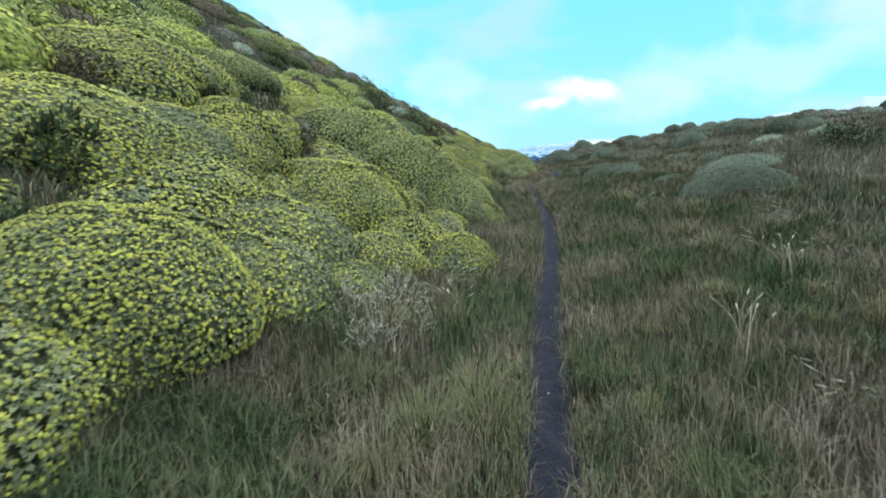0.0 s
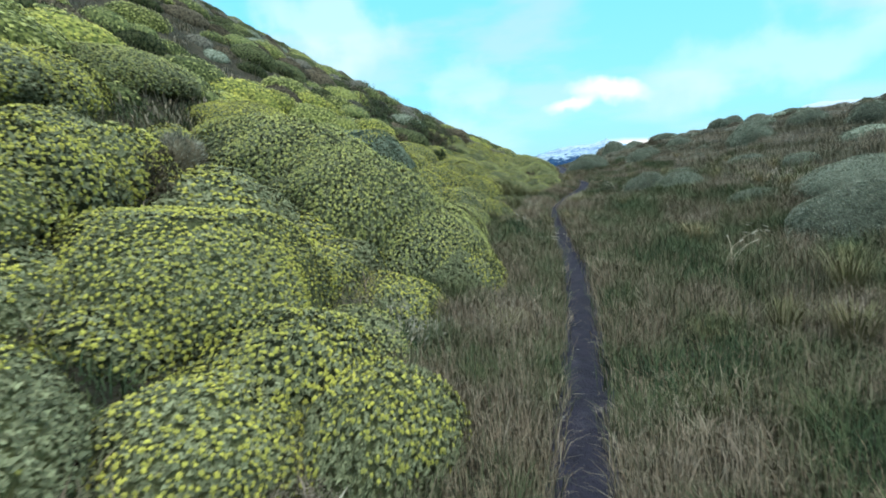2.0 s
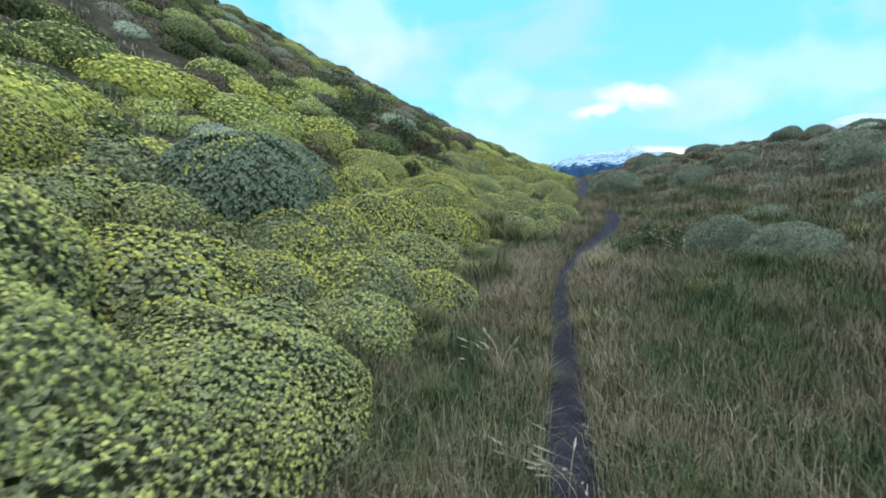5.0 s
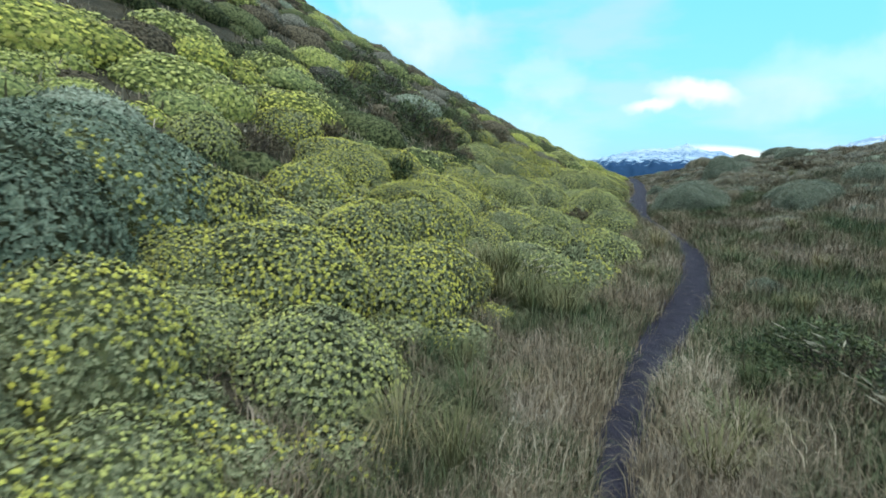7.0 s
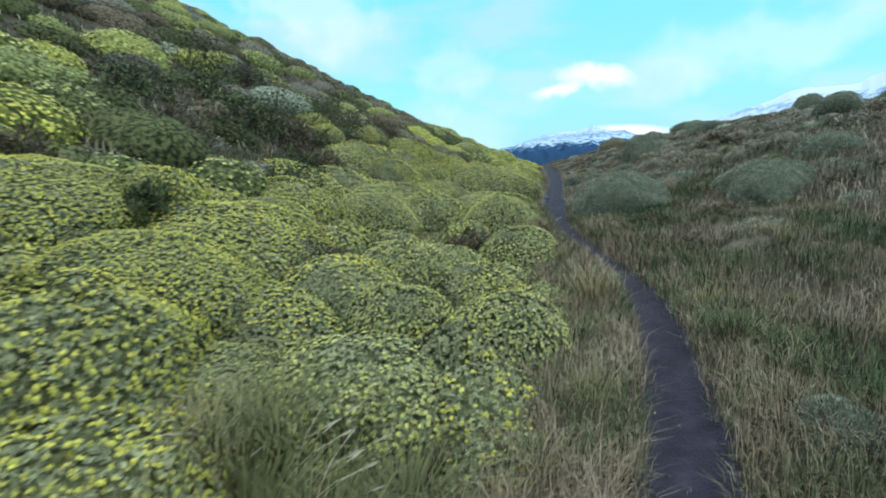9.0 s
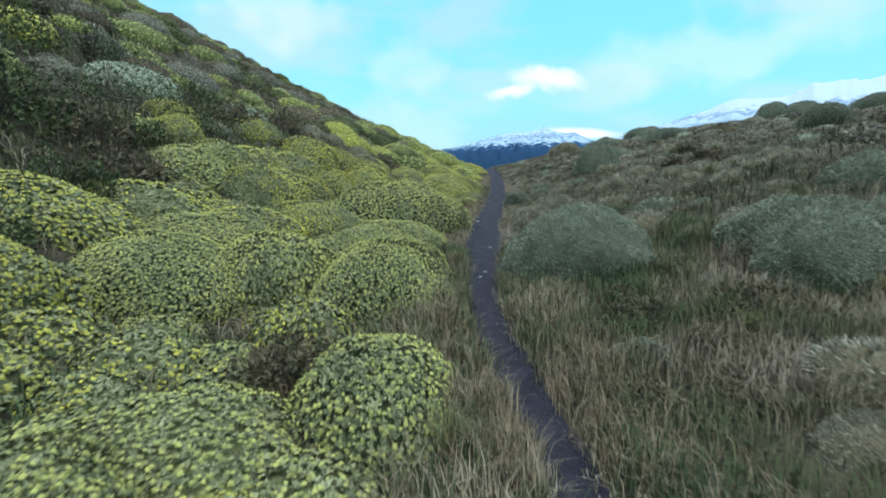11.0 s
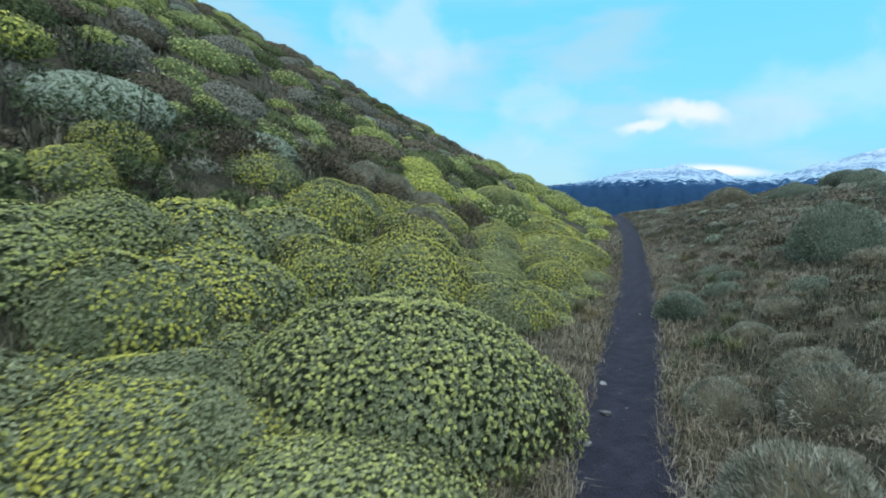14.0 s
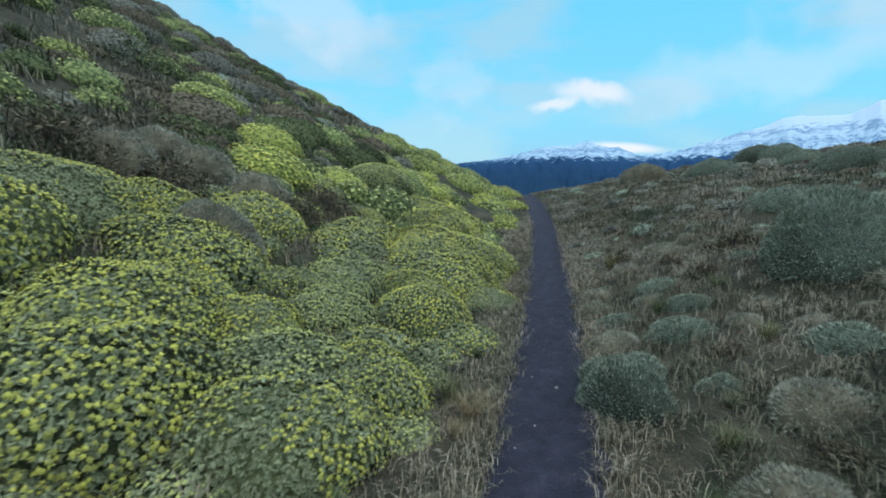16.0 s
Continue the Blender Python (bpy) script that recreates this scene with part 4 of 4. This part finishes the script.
scatter(260, (5, 20), (10, 52), (0.25, 0.8), [("grey", 4), ("twiggy", 6), ("brown", 2), ("dark", 1)], 0.95, lambda d, y: 2, 13)


def join_far(name, items, label):
    """Distant scrub, past counting: all its plants in one mesh."""
    V, Q, Tr, MQ, MT, mats, base, cache = [], [], [], [], [], [], 0, {}
    for thing, m in items:
        A = np.array(m)
        for o in thing.children:
            me = o.data
            if me.name not in cache:
                co = np.empty(len(me.vertices) * 3, np.float32)
                me.vertices.foreach_get("co", co)
                tot = np.empty(len(me.polygons), np.int32)
                me.polygons.foreach_get("loop_total", tot)
                li = np.empty(len(me.loops), np.int32)
                me.loops.foreach_get("vertex_index", li)
                nq = int((tot == 4).sum())
                if me.materials[0] not in mats:
                    mats.append(me.materials[0])
                cache[me.name] = (co.reshape(-1, 3), li[:nq * 4].reshape(-1, 4), li[nq * 4:].reshape(-1, 3), mats.index(me.materials[0]))
            co, q, tr, mi = cache[me.name]
            V.append(co @ A[:3, :3].T + A[:3, 3])
            Q.append(q + base)
            Tr.append(tr + base)
            MQ.append(np.full(len(q), mi))
            MT.append(np.full(len(tr), mi))
            base += len(co)
    me = mesh_from(name, np.concatenate(V), np.concatenate(Q), np.concatenate(Tr))
    for mt in mats:
        me.materials.append(mt)
    me.polygons.foreach_set("material_index", np.concatenate(MQ + MT).astype(np.int32))
    return tagged(new(name, me), label, "scrub", kind="stuff")


join_far("hillside_scrub", FAR, "far mixed scrub of spurge, broom and dry bushes on the slopes")
for key, (ob, used) in list(LIB.items()):
    if not used:
        for o in (*ob.children_recursive, ob):
            bpy.data.objects.remove(o)


# ---- grass ----
def blades(name, x, y, rng, h, w, lean, label, mat, seg=2):
    n = len(x)
    z = ground_z(x, y)
    a = rng.uniform(0, 2 * math.pi, n)
    H = h * rng.uniform(0.55, 1.3, n)
    W = w * rng.uniform(0.7, 1.3, n) / 2
    bend = H * lean * rng.uniform(0.2, 1.2, n)
    dx, dy = np.cos(a), np.sin(a)
    sx, sy = -dy * W, dx * W
    mid = 0.55
    P0, P1 = np.stack([x - sx, y - sy, z - 0.02], -1), np.stack([x + sx, y + sy, z - 0.02], -1)
    mx, my, mz = x + dx * bend * 0.3, y + dy * bend * 0.3, z + H * mid
    P2, P3 = np.stack([mx + sx * 0.8, my + sy * 0.8, mz], -1), np.stack([mx - sx * 0.8, my - sy * 0.8, mz], -1)
    P4 = np.stack([x + dx * bend, y + dy * bend, z + H * (1 - 0.25 * lean)], -1)
    v = np.stack([P0, P1, P2, P3, P4], 1).reshape(-1, 3)
    i = np.arange(n)[:, None] * 5
    ob = part_mesh(name, mesh_from(name, v, i + np.array([[0, 1, 2, 3]]), i + np.array([[3, 2, 4]])), mat)
    return tagged(ob, label, "grass", kind="stuff")


def off_path(x, y, rng, margin=0.0):
    d = np.abs(x - trail_x(y))
    return d > np.interp(y, PW_Y, PW_W) / 2 + margin + rng.normal(0, 0.025, len(x))


def clumped(rng, n, d_lo, d_hi, y_lo, y_hi, tuft=14, spread=0.06):
    m = n // tuft
    cd, cy = rng.uniform(d_lo, d_hi, m), rng.uniform(y_lo, y_hi, m)
    d = np.repeat(cd, tuft) + rng.normal(0, spread, m * tuft)
    y = np.repeat(cy, tuft) + rng.normal(0, spread, m * tuft)
    return trail_x(y) + d, y


def grass_patch(name, n, d_lo, d_hi, y_lo, y_hi, h, w, lean, mat, label, seed, tuft=14, spread=0.06, margin=0.0):
    rng = np.random.default_rng(seed)
    x, y = clumped(rng, n, d_lo, d_hi, y_lo, y_hi, tuft, spread)
    k = off_path(x, y, rng, margin)
    x, y = x[k], y[k]
    return blades(name, x, y, rng, h, w, lean, label, mat)


G1 = "mixed green and brown grass beside the path"
grass_patch("grass", 150000, -1.6, 2.8, 0.4, 12.5, 0.19, 0.0040, 0.75, M_GRASS, G1, 31, 16, 0.05)
grass_patch("grass", 90000, -1.5, 2.4, 12, 22, 0.15, 0.0045, 0.8, M_GRASS, G1, 32, 16, 0.05)
grass_patch("grass", 70000, -1.0, 2.6, 22, 36, 0.085, 0.0055, 1.3, M_GRASS_FAR, G1, 33, 16, 0.05)
grass_patch("grass", 90000, 2.4, 9, 1, 24, 0.17, 0.007, 0.8, M_GRASS_FAR, G1, 34, 20, 0.09)
grass_patch("grass", 52000, 2.4, 12, 22, 50, 0.11, 0.010, 1.2, M_GRASS_FAR, G1, 35, 20, 0.12)
grass_patch("grass", 50000, -5, -0.9, 0.5, 33, 0.17, 0.009, 1.0, M_GRASS, "grass growing between the cushions", 36, 20, 0.09)
grass_patch("grass", 16000, -3.2, -1.3, -0.4, 2.6, 0.17, 0.0042, 0.9, M_GRASS, G1, 51, 16, 0.06)
rngu = np.random.default_rng(52)
ux, uy = clumped(rngu, 70000, -5.2, -0.95, 1.5, 33, 25, 0.07)
uk = np.abs(ux - trail_x(uy)) > 0.9
ux, uy = ux[uk], uy[uk]
up_p = np.stack([ux, uy, ground_z(ux, uy) + rngu.uniform(-0.01, 0.07, len(ux))], -1)
up_n = np.tile(np.array([[0.2, 0.0, 0.98]]), (len(ux), 1))
tagged(part_mesh("undergrowth", leaves_mesh("undergrowth", up_p, up_n, rngu, 0.045, 0.016, 1.1), M_DARK_LEAF), "low leafy undergrowth between the cushions", "undergrowth", kind="stuff")
grass_patch("grass", 45000, -24, -4.5, 2, 50, 0.24, 0.020, 1.0, M_GRASS_FAR, "rough grass between the hillside bushes", 48, 18, 0.16)
G2 = "dry straw grass fringing the footpath"
grass_patch("dry_grass", 30000, -0.55, 0.55, 0.6, 17, 0.13, 0.004, 1.0, M_STRAW, G2, 41, 9, 0.04, -0.02)
grass_patch("dry_grass", 26000, -0.65, 0.65, 17, 34, 0.075, 0.004, 1.4, M_STRAW, G2, 49, 9, 0.04, -0.02)
grass_patch("grass", 42000, -1.5, 4.0, 5, 17, 0.17, 0.0048, 0.9, M_GRASS, G1, 46, 14, 0.05)
grass_patch("dry_grass", 9000, -0.5, 0.45, 9.6, 13.6, 0.20, 0.004, 0.7, M_STRAW, G2, 47, 12, 0.035)
grass_patch("dry_grass", 16000, -1.2, 1.1, 4.5, 13.5, 0.17, 0.0042, 0.9, M_STRAW, "dry straw grass beside the footpath", 50, 12, 0.06)
grass_patch("dry_grass", 9000, -0.80, -0.12, 14.5, 20.5, 0.19, 0.004, 0.8, M_STRAW, G2, 53, 14, 0.04)
grass_patch("dry_grass", 4000, 0.10, 0.7, 15.5, 20.5, 0.16, 0.004, 0.9, M_STRAW, G2, 54, 14, 0.05)
grass_patch("dry_litter", 26000, -1.0, 2.4, 0.6, 33, 0.035, 0.004, 2.6, M_STRAW, "flattened dead grass stems on the turf", 42, 7, 0.08)
grass_patch("dry_litter", 1800, -0.28, 0.28, 0.6, 34, 0.022, 0.0035, 2.8, M_STRAW, "dead stems scattered on the footpath", 44, 2, 0.06, -0.4)
grass_patch("grass", 40000, -0.8, 5.5, 33, 48, 0.10, 0.009, 1.2, M_GRASS_FAR, G1, 43, 18, 0.08)


def tussock_mesh(name, rng, count, spread, h, w, arch):
    """Arching blades from one root: three-segment strips."""
    a = rng.uniform(0, 2 * math.pi, count)
    r0 = spread * np.sqrt(rng.uniform(0, 1, count)) * 0.35
    H = h * rng.uniform(0.5, 1.15, count)
    out = arch * H * rng.uniform(0.3, 1.1, count)
    dx, dy = np.cos(a), np.sin(a)
    W = w * rng.uniform(0.6, 1.2, count) / 2
    rows = []
    for f, zf, wf in ((0, -0.03, 1), (0.25, 0.5, 0.9), (0.6, 0.86, 0.7)):
        x, y, z = dx * (r0 + out * f), dy * (r0 + out * f), H * zf
        rows += [np.stack([x - dy * W * wf, y + dx * W * wf, z], -1), np.stack([x + dy * W * wf, y - dx * W * wf, z], -1)]
    rows.append(np.stack([dx * (r0 + out), dy * (r0 + out), H * (1.0 - 0.28 * arch)], -1))
    v = np.stack(rows, 1).reshape(-1, 3)
    i = np.arange(count)[:, None] * 7
    q = np.concatenate([i + np.array([[0, 1, 3, 2]]), i + np.array([[2, 3, 5, 4]])])
    return mesh_from(name, v, q, i + np.array([[4, 5, 6]]))


TUSSOCKS = [tussock_mesh("grass_tussock", np.random.default_rng(60 + k), 190, 0.2, (0.18, 0.23, 0.28, 0.21)[k], 0.0032, (0.9, 0.7, 0.8, 1.2)[k]) for k in range(4)]
for me in TUSSOCKS:
    me.materials.append(M_TUFT)
rng = np.random.default_rng(77)


def tussock(x, y, s, k):
    ob = new("grass_tussock", TUSSOCKS[k % 4])
    ob.matrix_basis = Matrix.LocRotScale((x, y, float(ground_z(x, y)) - 0.01), Euler((0, 0, rng.uniform(0, 6.28))), (s, s, s * rng.uniform(0.85, 1.1)))
    return tagged(ob, "arching tussock of green and brown grass", "grass tuft", "grass tussocks along the path")


for x, y, s in ((0.02, 2.75, 1.2), (-0.42, 2.2, 1.3), (0.62, 4.5, 1.4), (0.75, 4.9, 1.1), (1.1, 5.3, 1.2), (-0.95, 3.4, 1.0), (-1.15, 12.5, 1.3), (-1.05, 12.9, 1.2),
                (-0.95, 13.4, 1.1), (1.0, 6.3, 1.4), (1.2, 7.0, 1.3), (-1.9, 16.4, 1.2), (-1.8, 17.1, 1.2), (-1.75, 15.7, 1.1), (-0.95, 16.6, 1.2), (-2.6, 21.3, 0.7), (-1.30, 10.0, 0.9), (-0.98, 10.2, 0.9), (-1.42, 10.6, 1.0), (-1.08, 10.9, 1.0), (-1.62, 11.2, 1.0), (-1.25, 11.5, 1.0), (-1.72, 11.8, 0.9), (-3.17, 14.75, 2.0), (-2.98, 14.55, 1.8), (-3.38, 14.85, 1.7), (-2.75, 14.7, 1.6), (-3.05, 14.95, 1.7),
                (-2.6, 14.4, 1.8), (-3.3, 14.55, 1.9), (-2.85, 15.15, 1.8), (-2.45, 14.9, 1.5), (-2.3, 14.3, 1.4), (-2.55, 12.1, 1.5), (-2.35, 12.5, 1.3), (-2.2, 12.0, 1.3), (-1.35, 3.0, 1.2), (-1.2, 2.3, 1.2), (-0.75, 2.0, 1.4), (-0.6, 2.5, 1.2), (-4.3, 26.6, 1.0)):
    d = x - float(trail_x(y))
    keep_off = 0.14 if 9.8 < y < 12 else 0.3
    tussock(x if abs(d) > keep_off else x + math.copysign(keep_off - abs(d), d), y, s, int(rng.integers(0, 4)))
made = 0
while made < 190:
    y = rng.uniform(1.2, 31)
    d = rng.uniform(0.32, 4.2) if rng.uniform() < 0.72 else rng.uniform(-1.35, -0.35)
    x = float(trail_x(y)) + d
    if free(x, y, 0.08, 0.9):
        tussock(x, y, rng.uniform(0.5, 1.15) * (1.0 if y < 17 else 0.75), int(rng.integers(0, 4)))
        made += 1


def feather_grass(seed, stalks, h, lean):
    """A clump of long stalks that bow under pale seed heads."""
    rng = np.random.default_rng(seed)
    sv, sq, hv, hq = [], [], [], []
    for _ in range(stalks):
        a = lean + rng.normal(0, 0.7)
        H, out = h * rng.uniform(0.7, 1.1), h * rng.uniform(0.25, 0.75)
        b = np.array([rng.normal(0, 0.05), rng.normal(0, 0.05), 0])
        dv, sd = np.array([math.cos(a), math.sin(a), 0]), np.array([-math.sin(a), math.cos(a), 0])
        f = np.linspace(0, 1, 6)
        c = b + dv * (out * f[:, None] ** 2) + np.array([0, 0, 1]) * (H * (f - 0.28 * f ** 3))[:, None]
        k = len(sv)
        for p in c:
            sv += [p - sd * 0.0015, p + sd * 0.0015]
        sq += [(k + 2 * j, k + 2 * j + 1, k + 2 * j + 3, k + 2 * j + 2) for j in range(5)]
        t = (c[-1] - c[-2]) / np.linalg.norm(c[-1] - c[-2])
        L = rng.uniform(0.05, 0.10)
        for side in (sd, np.cross(t, sd)):
            k = len(hv)
            hv += [c[-1] - t * 0.01, c[-1] + t * L * 0.45 + side * 0.0055, c[-1] + t * L, c[-1] + t * L * 0.45 - side * 0.0055]
            hq.append((k, k + 1, k + 2, k + 3))
    thing = new("feather_grass")
    part_mesh("stalk", mesh_from("stalk", sv, sq), M_STRAW, thing, "", "stuff")
    part_mesh("seed_head", mesh_from("seed_head", hv, hq), M_SEED, thing, "pale feathery seed heads", "stuff")
    return tagged(thing, "tall dry grass bowing under pale seed heads", "grass tuft", "seeding grasses")


FEATHERS = [feather_grass(90 + k, (10, 7, 13)[k], (0.42, 0.5, 0.36)[k], (2.6, 1.2, 3.6)[k]) for k in range(3)]
spots = [(-0.35, 13.0), (-0.15, 13.3), (-0.45, 13.7), (-3.2, 14.8), (-2.95, 14.7), (-3.35, 14.9), (-3.1, 14.6), (-2.8, 14.6), (1.55, 5.2), (1.75, 4.6), (1.35, 4.1), (2.0, 6.1), (-1.0, 3.5), (-1.25, 3.8),
         (-0.9, 9.0), (-1.5, 9.8), (0.5, 7.4), (1.1, 8.2), (2.3, 7.9), (0.8, 3.0), (1.2, 2.6)]
used_feather = [False] * 3
for i, (x, y) in enumerate(spots):
    m = pose(x, y, float(ground_z(x, y)) - 0.01, 0, 0, rng.uniform(-40, 40))
    if used_feather[i % 3]:
        copy_thing(FEATHERS[i % 3], m)
    else:
        used_feather[i % 3], FEATHERS[i % 3].matrix_basis = True, m


def dry_twigs(seed):
    """A dead herb: pale forked twigs spreading from one root."""
    rng = np.random.default_rng(seed)
    v, q = [], []

    def strip(a, b, w):
        side = np.cross(b - a, rng.normal(0, 1, 3))
        side *= w / (np.linalg.norm(side) + 1e-9)
        k = len(v)
        v.extend([a - side, a + side, b + side * 0.5, b - side * 0.5])
        q.append((k, k + 1, k + 2, k + 3))

    for _ in range(34):
        a = np.array([rng.normal(0, 0.05), rng.normal(0, 0.05), -0.01])
        d = np.array([rng.normal(0, 0.6), rng.normal(0, 0.6), rng.uniform(0.5, 1.2)])
        d /= np.linalg.norm(d)
        b = a + d * rng.uniform(0.12, 0.24)
        strip(a, b, 0.0022)
        for _ in range(4):
            e = d + rng.normal(0, 0.5, 3)
            c = b + e / np.linalg.norm(e) * rng.uniform(0.04, 0.10)
            strip(b, c, 0.0016)
            for _ in range(2):
                f = e + rng.normal(0, 0.7, 3)
                strip(c, c + f / np.linalg.norm(f) * rng.uniform(0.015, 0.04), 0.0026)
    me = mesh_from("dry_twigs", v, q)
    me.materials.append(M_SEED)
    return me


DRY = [dry_twigs(120 + k) for k in range(3)]
for k, (x, y, size) in enumerate(((-1.31, 2.68, 1.0), (-1.57, 2.95, 1.1), (-1.45, 3.35, 1.0), (-1.20, 3.1, 0.9), (-1.62, 3.7, 0.9), (-1.66, 5.65, 0.9), (-1.8, 5.95, 0.8),
                                  (-1.55, 6.0, 0.7), (-4.65, 26.5, 0.9), (-4.05, 26.3, 0.8), (-3.36, 21.8, 0.8), (-2.0, 12.4, 0.7))):
    ob = new("dead_herb", DRY[k % 3])
    ob.matrix_basis = Matrix.LocRotScale((x, y, float(ground_z(x, y)) - 0.01), Euler((0, 0, rng.uniform(0, 6.28))), (size,) * 3)
    tagged(ob, "dead herb of pale forked twigs in the grass", "dry plant", "dead herbs")


# ---- stones on the path ----
def stone_mesh(seed):
    rng = np.random.default_rng(seed)
    bm = bmesh.new()
    bmesh.ops.create_icosphere(bm, subdivisions=1, radius=1.0)
    for v in bm.verts:
        v.co *= rng.uniform(0.72, 1.12)
        v.co.z *= 0.55
    me = bpy.data.meshes.new("stone")
    bm.to_mesh(me)
    bm.free()
    me.materials.append(M_STONE)
    return me


STONES = [stone_mesh(k) for k in range(5)]


def stone(x, y, r):
    ob = new("stone", STONES[int(rng.integers(0, 5))])
    ob.matrix_basis = Matrix.LocRotScale((x, y, float(ground_z(x, y)) + 0.010 + r * 0.18), Euler((rng.uniform(-0.2, 0.2), rng.uniform(-0.2, 0.2), rng.uniform(0, 6.28))), (r, r * rng.uniform(0.7, 1), r * rng.uniform(0.7, 1.1)))
    return tagged(ob, "small pale grey volcanic stone on the footpath", "stone", "stones on the path")


for d, y, r in ((-0.12, 24.1, 0.052), (-0.17, 24.6, 0.035), (0.08, 22.4, 0.032), (-0.2, 23.6, 0.038), (0.02, 21.2, 0.026), (-0.03, 21.0, 0.024), (0.16, 22.9, 0.022), (0.05, 27.1, 0.02)):
    stone(float(trail_x(y)) + d, y, r)
for _ in range(110):
    y = rng.uniform(2, 36)
    w = float(np.interp(y, PW_Y, PW_W)) / 2
    stone(float(trail_x(y)) + rng.uniform(-w, w), y, rng.uniform(0.004, 0.013))
